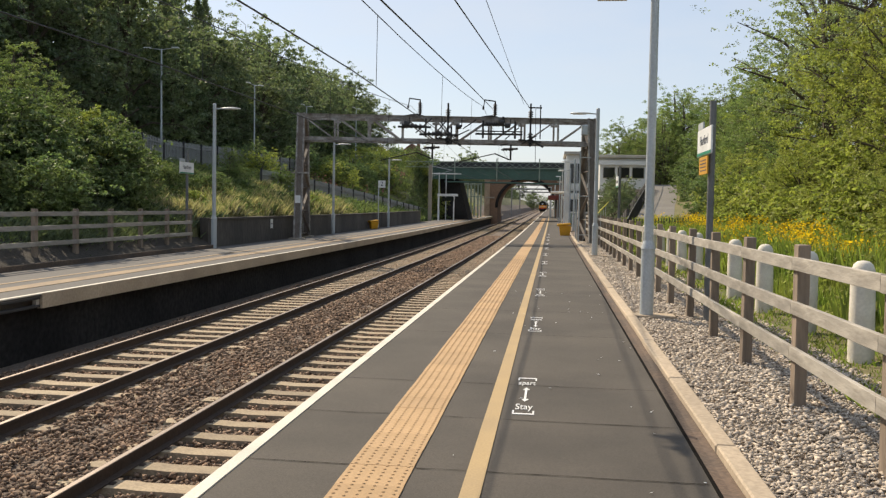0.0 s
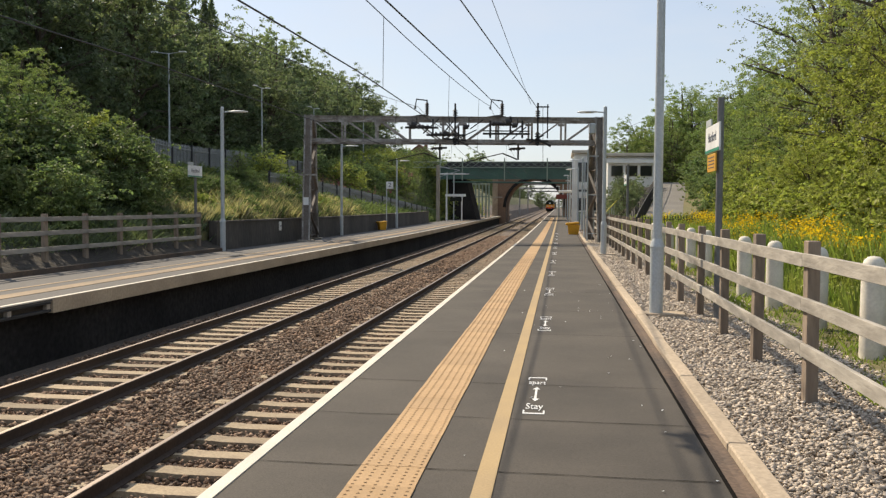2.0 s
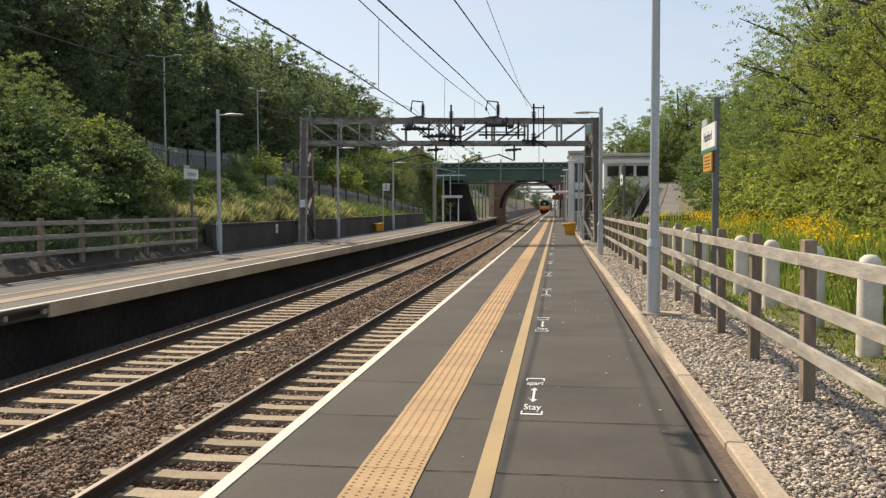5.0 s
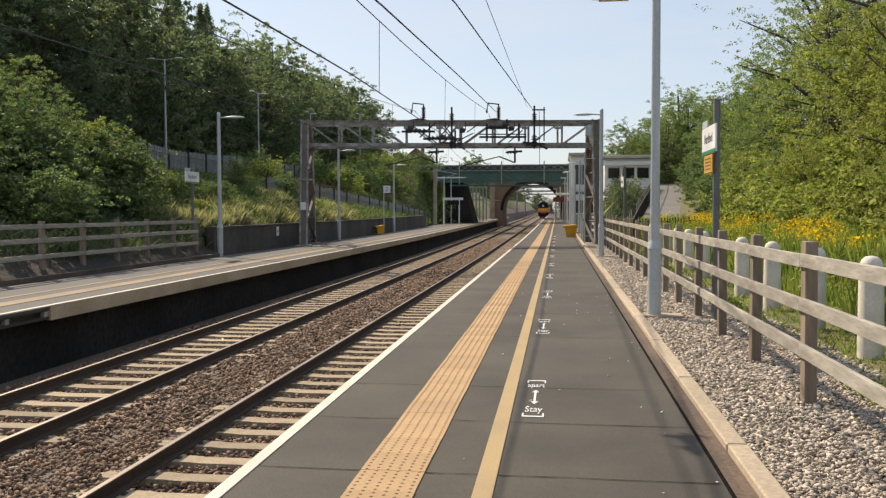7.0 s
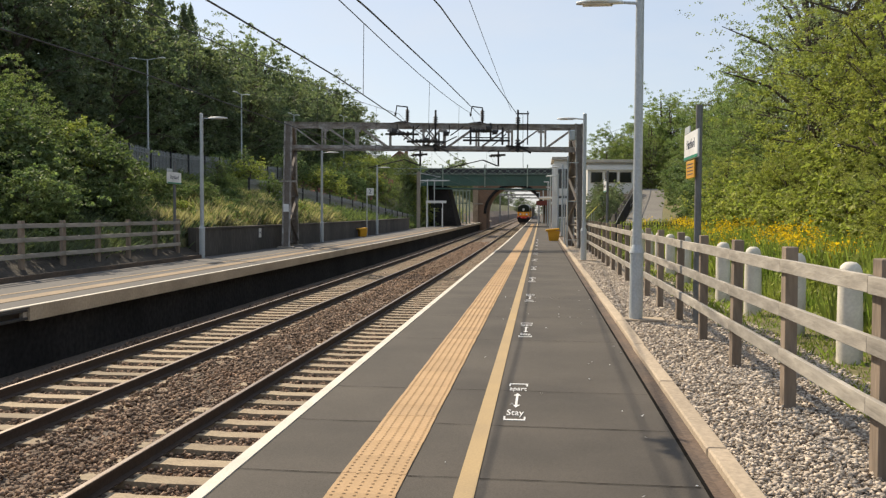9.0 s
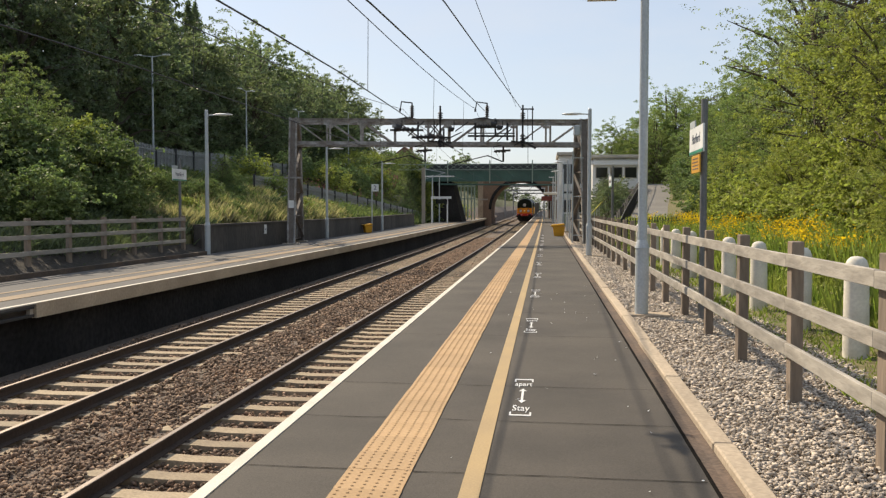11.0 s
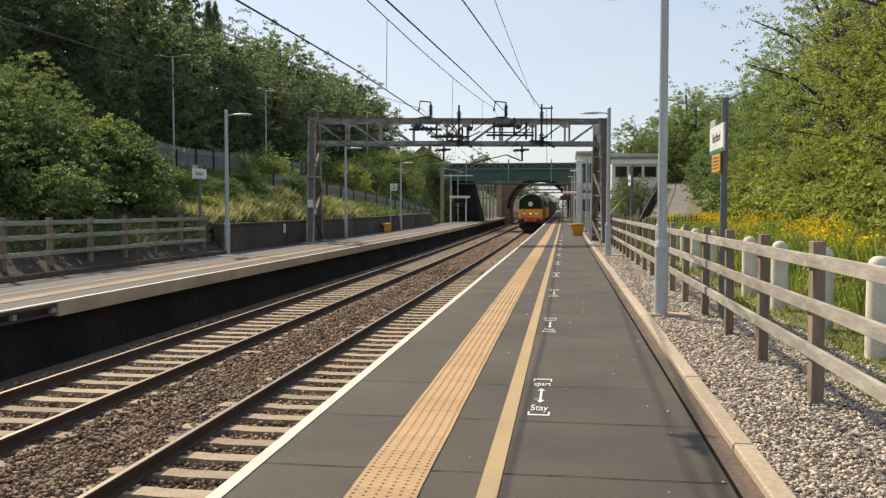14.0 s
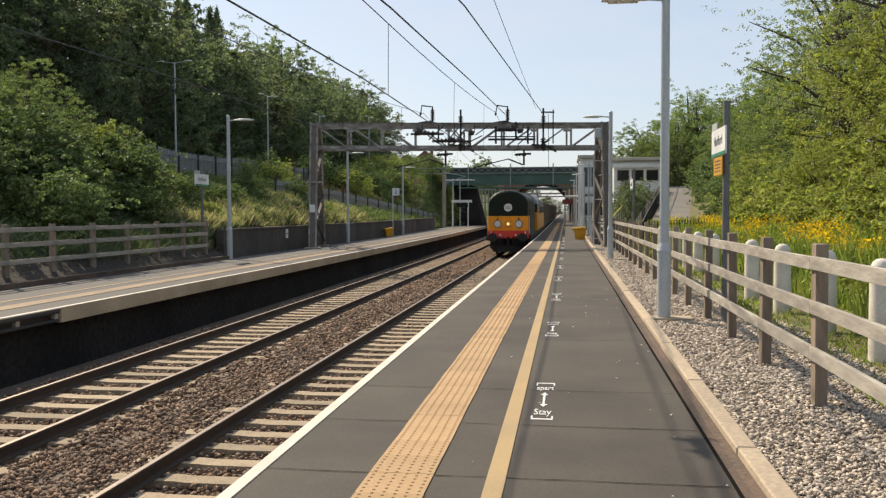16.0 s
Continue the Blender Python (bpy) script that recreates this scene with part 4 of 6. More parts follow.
def booking_hall():
    b = thing("booking_hall", "white-clad flat-roofed station building on the upper road", "building", at=pose(0, 97, 0))
    part("wall", box(4.9, 9.7, 0, 9, 2.5, 7.0), WHITE_CLAD, b)
    part("roof", box(4.5, 10.0, -0.5, 9.5, 7.02, 7.35, bevel=0.04), CREAM, b)
    part("fascia", box(4.6, 9.85, -0.3, -0.02, 6.3, 6.75), WHITE_CLAD, b)
    for k in range(3):
        w = part("window", box(5.2 + 1.5 * k, 6.5 + 1.5 * k, -0.05, 0.02, 4.9, 6.1), CREAM, b)
        part("pane", box(5.27 + 1.5 * k, 6.43 + 1.5 * k, -0.07, -0.053, 4.97, 6.03), GLASS, w)


booking_hall()

# ---- train ----
def train_y(t):
    return 320.5 - 14.0 * t - 0.17 * t * t


def loco_bogie(parent, y):
    o = part("bogie", box(-1.15, 1.15, y - 1.6, y + 1.6, 0.35, 0.85, bevel=0.05), BLACK, parent)
    for dy in (-1.1, 1.1):
        for s in (-1, 1):
            part("wheel", tube((s * 0.68, y + dy, 0.5), (s * 0.82, y + dy, 0.5), 0.5, 0.5, 20), BLACK, o)
            part("axle_box", box(s * 1.0 - 0.14, s * 1.0 + 0.14, y + dy - 0.2, y + dy + 0.2, 0.35, 0.7, bevel=0.04), BLACK, o)


def arched(w, z0, eaves, top, n=10):
    """Half outline of a nose or cab with a round roof."""
    pts = [(-w, z0), (-w, eaves)]
    for k in range(1, n):
        a = math.pi * (1 - k / n)
        pts.append((w * math.cos(a), eaves + (top - eaves) * math.sin(a) ** 0.8))
    return pts + [(w, eaves), (w, z0)]


def build_train():
    t = thing("locomotive", "dark green diesel locomotive with yellow warning panel and red beam", "locomotive")
    hood = arched(1.17, 1.2, 2.92, 3.84, 14)
    part("hood", prism(hood, 0.42, 10.6), LOCO_GREEN, t, "dark green rounded bonnet", smooth=False)
    # the nose rounds off towards its face
    bm = bmesh.new()
    rings = []
    for y, k in ((0.43, 1.0), (0.2, 0.985), (0.07, 0.95), (0.0, 0.9)):
        rings.append([bm.verts.new((x * (0.5 + k / 2), y, 2.30 + (z - 2.30) * k)) for x, z in arched(1.17, 2.30, 2.92, 3.84, 14)])
    for p, q in zip(rings, rings[1:]):
        for i in range(len(p)):
            bm.faces.new((p[i], p[(i + 1) % len(p)], q[(i + 1) % len(p)], q[i]))
    bm.faces.new(rings[-1])
    bmesh.ops.recalc_face_normals(bm, faces=bm.faces)
    front = part("nose", bm, LOCO_GREEN, t)
    for s in (-1, 1):
        part("nose_door", box(s * 0.57 - 0.43, s * 0.57 + 0.43, -0.016, 0.012, 2.42, 3.22, bevel=0.01), LOCO_GREEN, front)
        part("hinge", box(s * 1.0 - 0.03, s * 1.0 + 0.03, -0.03, 0.0, 2.7, 2.82), BLACK, front)
        part("side_grille", box(min(s * 1.165, s * 1.185), max(s * 1.165, s * 1.185), 1.2, 2.9, 1.6, 2.7, bevel=0.004), BLACK, t)
        for k in range(4):
            part("side_door", box(min(s * 1.165, s * 1.183), max(s * 1.165, s * 1.183), 3.3 + 1.8 * k, 4.9 + 1.8 * k, 1.5, 2.8, bevel=0.006), LOCO_GREEN, t)
    part("door_seam", box(-0.012, 0.012, -0.02, 0.0, 2.34, 3.4), BLACK, front)
    part("warning_panel", box(-1.18, 1.18, -0.02, 0.43, 1.44, 2.30, bevel=0.02), ORANGE_PANEL, t, "bright orange-yellow warning panel")
    disc = part("headboard_disc", tube((0, -0.06, 2.80), (0, -0.02, 2.80), 0.235, 0.235, 28), DISC_WHITE, t, "round white disc")
    for z in (2.76, 2.84):
        part("text_bar", box(-0.15, 0.15, -0.064, -0.061, z - 0.018, z + 0.018), LOCO_ROOF, disc)
    for s in (-1, 1):
        lamp = part("headlamp", tube((s * 0.62, -0.10, 1.84), (s * 0.62, -0.015, 1.84), 0.22, 0.23, 24), LOCO_ROOF, t, "round silver-rimmed lamp")
        part("glass", tube((s * 0.62, -0.125, 1.84), (s * 0.62, -0.102, 1.84), 0.165, 0.18, 20), DISC_WHITE, lamp)
        part("lamp_bracket", box(s * 0.62 - 0.03, s * 0.62 + 0.03, -0.1, -0.02, 2.07, 2.2), BLACK, t)
    lamp = part("headlamp", box(-0.13, 0.13, -0.09, -0.015, 1.66, 1.98, bevel=0.03), LOCO_YELLOW, t, "lit centre lamp")
    part("glass", tube((0, -0.105, 1.84), (0, -0.091, 1.84), 0.085, 0.09, 20), LAMP_GLOW, lamp)
    part("buffer_beam", box(-1.2, 1.2, -0.1, 0.3, 1.0, 1.439, bevel=0.02), RED_PAINT, t, "red buffer beam")
    for s in (-1, 1):
        b = part("buffer", tube((s * 0.87, -0.5, 1.06), (s * 0.87, -0.1, 1.06), 0.12, 0.17, 16), BLACK, t)
        part("buffer_head", tube((s * 0.87, -0.56, 1.06), (s * 0.87, -0.5, 1.06), 0.27, 0.27, 20), BLACK, b)
        for dx in (0.3, 0.45, 0.58):
            part("brake_hose", tube((s * dx, -0.16, 1.1), (s * (dx + 0.04), -0.2, 0.55), 0.03, 0.03, 8), BLACK, t)
            part("hose_tap", box(s * dx - 0.045, s * dx + 0.045, -0.2, -0.11, 1.1 + 0.08 * dx, 1.22 + 0.08 * dx), DISC_WHITE if dx == 0.45 else RED_PAINT, t)
        part("lamp_iron", box(s * 1.0 - 0.03, s * 1.0 + 0.03, -0.14, -0.1, 1.2, 1.42), DISC_WHITE, t)
        part("guard_iron", bar((s * 0.78, -0.02, 1.0), (s * 0.74, -0.05, 0.2), 0.09, 0.05), BLACK, t)
    part("coupling", tube((0, -0.34, 0.98), (0, -0.1, 1.04), 0.08, 0.08, 10), BLACK, t)
    part("coupling_link", bar((0, -0.3, 1.0), (0, -0.24, 0.6), 0.12, 0.05), BLACK, t)
    part("snow_plough", prism([(-0.9, 0.2), (-1.05, 0.55), (1.05, 0.55), (0.9, 0.2)], 0.1, 0.25), BLACK, t)
    part("underframe", box(-1.3, 1.3, 0.3, 14.0, 0.85, 1.2, bevel=0.03), BLACK, t)
    # the cab stands at the far end, wider than the bonnet
    part("cab", box(-1.36, 1.36, 10.6, 13.9, 1.2, 2.75, bevel=0.03), LOCO_YELLOW, t, "orange-yellow cab side")
    part("cab_top", prism(arched(1.36, 2.5, 3.0, 3.85, 10), 10.62, 13.88), LOCO_BLUE, t, "pale grey-blue cab top")
    for s in (-1, 1):
        part("cab_window", box(min(s * 1.345, s * 1.375), max(s * 1.345, s * 1.375), 11.0, 12.4, 2.5, 3.05), GLASS, t)
        part("front_window", box(min(s * 1.2, s * 1.335), max(s * 1.2, s * 1.335), 10.57, 10.61, 2.5, 3.1), GLASS, t)
        part("handrail", tube((s * 1.22, 0.25, 1.25), (s * 1.22, 0.25, 2.3), 0.018, 0.018, 6), DISC_WHITE, t)
    loco_bogie(t, 2.6), loco_bogie(t, 11.2)
    rest = [t]
    # a second locomotive, yellow, cab leading
    u = thing("locomotive", "yellow diesel locomotive with grey roof coupled behind the green one", "locomotive")
    part("body", prism(arched(1.34, 1.2, 2.85, 3.3, 6), 0.2, 13.9), LOCO_YELLOW, u)
    part("roof", prism([(-1.36, 2.95), (-1.2, 3.4), (-0.6, 3.85), (0.6, 3.85), (1.2, 3.4), (1.36, 2.95)], 0.1, 14.0), LOCO_ROOF, u, "pale grey roof")
    for s in (-1, 1):
        part("cab_window", box(s * 0.66 - 0.42, s * 0.66 + 0.42, 0.15, 0.2, 2.45, 3.1, bevel=0.01), GLASS, u)
        part("side_window", box(min(s * 1.33, s * 1.36), max(s * 1.33, s * 1.36), 0.7, 1.9, 2.35, 3.1, bevel=0.005), GLASS, u)
        part("side_stripe", box(min(s * 1.34, s * 1.352), max(s * 1.34, s * 1.352), 2.6, 13.8, 2.4, 2.9), BLACK, u)
    part("underframe", box(-1.3, 1.3, 0.1, 14.0, 0.85, 1.2, bevel=0.03), BLACK, u)
    loco_bogie(u, 2.6), loco_bogie(u, 11.4)
    rest.append(u)
    for k in range(7):
        w = thing("wagon", "dull brown high-sided railway wagon in the train", "wagon", "wagons of the train")
        part("body", box(-1.3, 1.3, 0.3, 13.2, 1.2, 3.3, bevel=0.06), WAGON, w)
        for j in range(9):
            for s in (-1, 1):
                part("rib", box(s * 1.33 - 0.03, s * 1.33 + 0.03, 0.6 + 1.5 * j, 0.75 + 1.5 * j, 1.2, 3.25), WAGON, w)
        part("underframe", box(-1.2, 1.2, 0.1, 13.4, 0.9, 1.19), BLACK, w)
        loco_bogie(w, 2.2), loco_bogie(w, 11.3)
        rest.append(w)
    return rest


TRAIN = build_train()

# ---- trees ----
def make_tree(name, seed, tall, wide, per, leaf, material, low=0.15, limbs=16, label="", twigs=6, spread=0.062, flat=0.5):
    """A trunk that forks into limbs and twigs; each twig carries flat sprays of leaves with gaps between them."""
    rng = np.random.default_rng(seed)
    o = thing(name, label, "tree" if tall > 4 else "bush")
    bm = bmesh.new()
    lean = rng.normal(size=2) * tall * 0.03
    fork = np.array([lean[0], lean[1], tall * 0.42])
    tube((0, 0, -0.6), tuple(fork), tall * 0.020, tall * 0.013, 8, bm)
    tube(tuple(fork), (lean[0] * 2, lean[1] * 2, tall * 0.86), tall * 0.013, tall * 0.004, 6, bm)
    spots = []
    for k in range(limbs):
        f = (k + 0.6 * rng.random()) / limbs
        h = tall * (low + (0.97 - low) * f)
        prof = math.sin(math.pi * min(1, 0.24 + 0.70 * f)) ** 0.7
        a = k * 2.4 + rng.normal() * 0.3
        out = np.array([math.cos(a), math.sin(a), 0.0])
        root = np.array([lean[0] * f, lean[1] * f, max(tall * 0.05, h * 0.66)])
        tip = out * wide * 0.5 * prof * rng.uniform(0.62, 1.08) + np.array([0, 0, h])
        mid = root * 0.5 + tip * 0.5 + np.array([0, 0, tall * 0.035])
        tube(tuple(root), tuple(mid), tall * 0.007, tall * 0.0045, 5, bm)
        tube(tuple(mid), tuple(tip), tall * 0.0045, tall * 0.0012, 5, bm)
        side = np.array([-out[1], out[0], 0.0])
        for j in range(twigs):
            g = 0.3 + 0.75 * (j + rng.random() * 0.7) / twigs
            p = root + (tip - root) * min(1, g) + np.array([0, 0, tall * 0.035 * math.sin(math.pi * min(1, g))])
            q = p + (side * rng.normal() * 0.13 + out * rng.uniform(-0.03, 0.09)) * wide + np.array([0, 0, rng.normal() * 0.045 * tall])
            if j % 2 == 0:
                tube(tuple(p), tuple(q), tall * 0.002, tall * 0.0008, 4, bm)
            spots.append((q, wide * spread * rng.uniform(0.55, 1.35)))
    part("trunk", bm, BARK, o)
    c = np.repeat(np.array([q for q, _ in spots]), per, 0)
    r = np.repeat(np.array([w for _, w in spots]), per)
    n = len(c)
    # each spray is made of a few flat tufts, one above the other
    tuft = rng.normal(size=(len(spots) * 5, 3)) * np.array([0.95, 0.95, 0.75])
    key = np.repeat(np.arange(len(spots)), per) * 5 + rng.integers(0, 5, n)
    d = rng.normal(size=(n, 3)) * np.array([0.30, 0.30, 0.30 * flat])
    d[:, 2] -= 0.35 * (d[:, 0] ** 2 + d[:, 1] ** 2)
    p = c + (tuft[key] + d) * r[:, None]
    p[:, 2] = np.maximum(p[:, 2], 0.04)
    v, f = leaf_quads(p, leaf * rng.uniform(0.55, 1.3, n), rng, 0.58, 0.5, 1.1)
    cr = raw_mesh("crown", v, f, material, o)
    tagged(cr, kind="stuff")
    return o


def plant(src, x, y, s, z=None, sz=None):
    m = pose(x, y, ground_z(x, y) - 0.1 if z is None else z, 0, 0, random.uniform(0, 360))
    o = copy_thing(src, m)
    o.scale = (s, s, sz or s * random.uniform(0.9, 1.1))
    return o


FAR_TREES = [make_tree("tree", 10 + k, 14, 10, 90, 0.15, LEAF_DARK, 0.08, 26, "tall dense dark green deciduous tree on the bank", 7) for k in range(3)]
EDGE_TREES = [make_tree("tree", 20 + k, 9, 7.4, 185, 0.057, (LEAF_MID, LEAF_LIGHT, LEAF_MID)[k], 0.05, 26, "leafy sunlit green tree beside the meadow", 8, 0.05) for k in range(3)]
ASH_TREES = [make_tree("tree", 26 + k, 13, 10, 50, 0.062, LEAF_ASH, 0.25, 22, "tall airy ash tree with thin grey-green foliage", 8, 0.045, 0.35) for k in range(2)]
BUSHES = [make_tree("bush", 30 + k, 2.6, 3.6, 70, 0.07, (LEAF_BANK, LEAF_LIGHT, LEAF_BANK)[k], 0.04, 17, "leafy green shrub on the bank", 7, 0.06) for k in range(3)]
DISTANT = [make_tree("tree", 40 + k, 12, 9, 34, 0.26, LEAF_DARK, 0.04, 20, "distant dark green tree along the cutting", 6) for k in range(2)]
SCRUB = [make_tree("bush", 45 + k, 2.6, 3.6, 34, 0.08, (LEAF_BANK, LEAF_LIGHT)[k], 0.02, 15, "small green shrub on the far bank", 6) for k in range(2)]
DISTANT[0].matrix_basis, DISTANT[1].matrix_basis = pose(-22, 240, 5), pose(-24, 290, 5)
SCRUB[0].matrix_basis, SCRUB[1].matrix_basis = pose(-20, 88, ground_z(-20, 88) - 0.1), pose(-18, 95, ground_z(-18, 95) - 0.1)
for k, o in enumerate(FAR_TREES):
    o.matrix_basis = pose(-60 - 6 * k, 60 + 20 * k, ground_z(-60 - 6 * k, 60 + 20 * k))
for k, o in enumerate(EDGE_TREES):
    o.matrix_basis = pose(20 + 3 * k, 30 + 9 * k, ground_z(20 + 3 * k, 30 + 9 * k) - 0.2, 0, 0, 77 * k)
for k, o in enumerate(ASH_TREES):
    o.matrix_basis = pose(15.5 + 2.5 * k, 44 + 11 * k, ground_z(15.5 + 2.5 * k, 44 + 11 * k) - 0.2, 0, 0, 140 * k)
for k, o in enumerate(BUSHES):
    o.matrix_basis = pose(-16.5 - k, 27 + 4 * k, ground_z(-16.5 - k, 27 + 4 * k) - 0.1)

random.seed(5)
# wood on the far bank
for row, (x, h) in enumerate(((-29.5, 0.90), (-35.5, 1.10))):
    y = 30.0
    while y < (148 if row == 0 else 156):
        s = h * random.uniform(0.85, 1.12) * (0.86 if row and 70 < y < 98 else 1.0)
        plant(FAR_TREES[random.randrange(3)], x + random.uniform(-1.5, 1.5), y, s)
        y += random.uniform(4.5, 6.5)
# shrubs on the far bank, thick near the camera's end
for k in range(52):
    y = 22 + 34 * random.random()
    x = -14.3 - 5.6 * random.random()
    if y > 39 and (x > -16.5 or k % 3):
        continue
    plant(BUSHES[random.choice((0, 2, 0, 2, 0))], x, y, random.uniform(0.45, 1.25) if y < 33 else random.uniform(0.35, 0.65))
for k in range(30):
    y = 60 + 60 * random.random()
    plant(SCRUB[random.choice((0, 1))], -23 + 5 * random.random() - (0.0 if y < 90 else -3 * random.random()), y, random.uniform(0.5, 1.0))
for x, y, s in ((-18.5, 25, 0.5), (-17.2, 29, 0.42), (-19.5, 30.5, 0.5), (-18.0, 49, 0.25), (-20, 22, 0.55)):
    plant(EDGE_TREES[0], x, y, s)
for k in range(22):
    plant(BUSHES[random.choice((0, 1, 2))], -13.4 - 6.2 * random.random(), 35 + 24 * random.random(), random.uniform(0.25, 0.5))
# trees beside the meadow
for x, y, s, k in ((12.6, 23, 1.1, 1), (10.8, 29, 0.85, 1), (12.2, 39, 1.05, 1), (15.2, 62, 1.15, 2), (19, 68, 1.5, 0), (17.0, 77, 1.2, 2),
                   (20, 86, 1.35, 0), (17, 97, 1.05, 2), (21, 108, 1.3, 0), (13, 113, 1.05, 2), (9.5, 116, 1.0, 0), (6.2, 84, 0.5, 2), (20, 47, 1.25, 0), (23, 60, 1.7, 2),
                   (14.0, 18, 1.2, 1), (22, 125, 1.5, 2), (15, 128, 1.2, 0), (9.8, 37, 0.42, 1), (9.2, 31, 0.38, 1), (10.6, 45, 0.5, 2), (10.8, 53, 0.5, 1), (9.4, 25.5, 0.36, 1), (12, 60, 0.55, 2), (8.4, 22, 0.3, 1), (13.8, 70, 0.75, 2), (14.5, 78, 0.8, 0), (15.5, 88, 0.9, 2), (16.5, 97, 1.0, 0)):
    plant(EDGE_TREES[k], x, y, s)
for x, y, s in ((9.3, 23, 1.0), (8.7, 27, 0.9), (9.8, 30, 1.2), (9.0, 34, 1.0), (10.2, 38, 1.3), (9.4, 43, 1.1), (10.6, 48, 1.3), (8.6, 19.5, 0.7)):
    plant(BUSHES[1], x, y, s)
for x, y, s in ((8.3, 119, 0.72), (10.6, 121, 0.82), (13.2, 118, 0.92), (16.3, 119, 1.0), (19.6, 116, 0.98), (10.5, 133, 1.0), (17.5, 131, 1.1), (23, 112, 1.05)):
    plant(EDGE_TREES[random.choice((0, 2))], x, y, s * 1.5)
for x, y, s, k in ((13.6, 33, 1.12, 0), (17.0, 36, 1.2, 1), (12.6, 43, 1.05, 1), (16.5, 50, 1.15, 0)):
    plant(ASH_TREES[k], x, y, s)
for x, y, z, s in ((12.4, 78, 2.0, 1.25), (13.2, 84, 2.7, 1.35), (12.2, 72, 1.5, 1.1), (13.9, 90, 3.4, 1.3), (11.6, 66, 1.1, 0.9)):
    plant(BUSHES[2], x, y, s, z)
for k in range(16):
    plant(SCRUB[k % 2], -15.5 + 3.2 * random.random(), 99 + 26 * random.random(), random.uniform(0.7, 1.2))
for x, y, s in ((5.2, 75, 0.33), (4.5, 68, 0.27), (5.8, 81, 0.36)):
    plant(FAR_TREES[1], x, y, s)
for k in range(26):
    plant(SCRUB[k % 2], -22 + 4 * random.random(), 74 + 38 * random.random(), random.uniform(0.7, 1.3))


def conifer(m, tall, seed):
    """A dark spire: whorls of drooping boughs of needles."""
    rng = np.random.default_rng(seed)
    o = thing("conifer", "dark spiky conifer rising above the wood", "tree", "conifers", at=m)
    part("trunk", tube((0, 0, -0.5), (0, 0, tall), 0.22, 0.03, 8), BARK, o)
    n = 9000
    f = rng.random(n) ** 0.8
    bough = np.floor(rng.random(n) * 9) * 0.698 + np.floor(f * 26) * 1.1
    r = (1 - f) ** 0.8 * tall * 0.25 * rng.random(n) ** 0.6
    p = np.stack([r * np.cos(bough + rng.normal(size=n) * 0.12), r * np.sin(bough + rng.normal(size=n) * 0.12), tall * (0.12 + 0.88 * f) - r * 0.3 + 0.25 * np.sin(bough * 5.0) + rng.normal(size=n) * 0.1], 1)
    v, q = leaf_quads(p, rng.uniform(0.08, 0.17, n), rng, 0.35, 0.3)
    tagged(raw_mesh("needles", v, q, LEAF_DARK, o), kind="stuff")


for k, (x, y, h) in enumerate(((-31.5, 71, 14.6), (-32.5, 75, 15.6), (-32, 79, 15.0), (-33, 83, 15.8), (-34, 67, 15.8))):
    conifer(pose(x, y, ground_z(x, y) - 0.1), h, 60 + k)
# far cutting beyond the arch
for k in range(44):
    y = 150 + 260 * random.random()
    s = -1 if k % 3 else 1
    plant(DISTANT[k % 2], -3.9 + s * (10.5 + 3 * abs(k % 5) * random.random() + y * 0.004), y, random.uniform(0.28, 0.55))
for k in range(26):
    plant(DISTANT[k % 2], -60 + 120 * (k + random.random()) / 26, 440 + 60 * random.random(), random.uniform(0.6, 1.0))
for x, y, z, s in ((8.9, 58, 0.5, 0.8), (10.2, 66, 1.1, 1.0), (11.8, 74, 1.8, 1.1), (13.2, 82, 2.6, 1.2), (14.4, 90, 3.5, 1.2), (9.6, 52, 0.4, 0.7)):
    plant(BUSHES[0], x + 0.8, y, s, z)


# ---- grass and flowers ----
def blades(name, n, xr, yr, h, w, material, rng, z_at, lean=0.35, bias=1.5):
    x, y = rng.uniform(*xr, n), yr[0] + (yr[1] - yr[0]) * rng.random(n) ** bias
    z = np.array([z_at(a, b) for a, b in zip(x, y)])
    hh = h * rng.uniform(0.5, 1.2, n) * (0.75 + 0.45 * np.sin(x * 1.3 + np.sin(y * 0.7) * 2))
    a = rng.uniform(0, 6.28, n)
    ww = w * (1 + y / 40)
    dx, dy = np.cos(a) * ww, np.sin(a) * ww
    lx, ly = rng.normal(size=n) * lean * hh, rng.normal(size=n) * lean * hh
    v = np.stack([np.stack([x - dx, y - dy, z], 1), np.stack([x + dx, y + dy, z], 1), np.stack([x + dx * 0.7 + lx * 0.4, y + dy * 0.7 + ly * 0.4, z + hh * 0.6], 1),
                  np.stack([x + lx, y + ly, z + hh], 1)], 1)
    return raw_mesh(name, v.reshape(-1, 3), np.arange(4 * n).reshape(n, 4), material), np.stack([x + lx, y + ly, z + hh], 1)


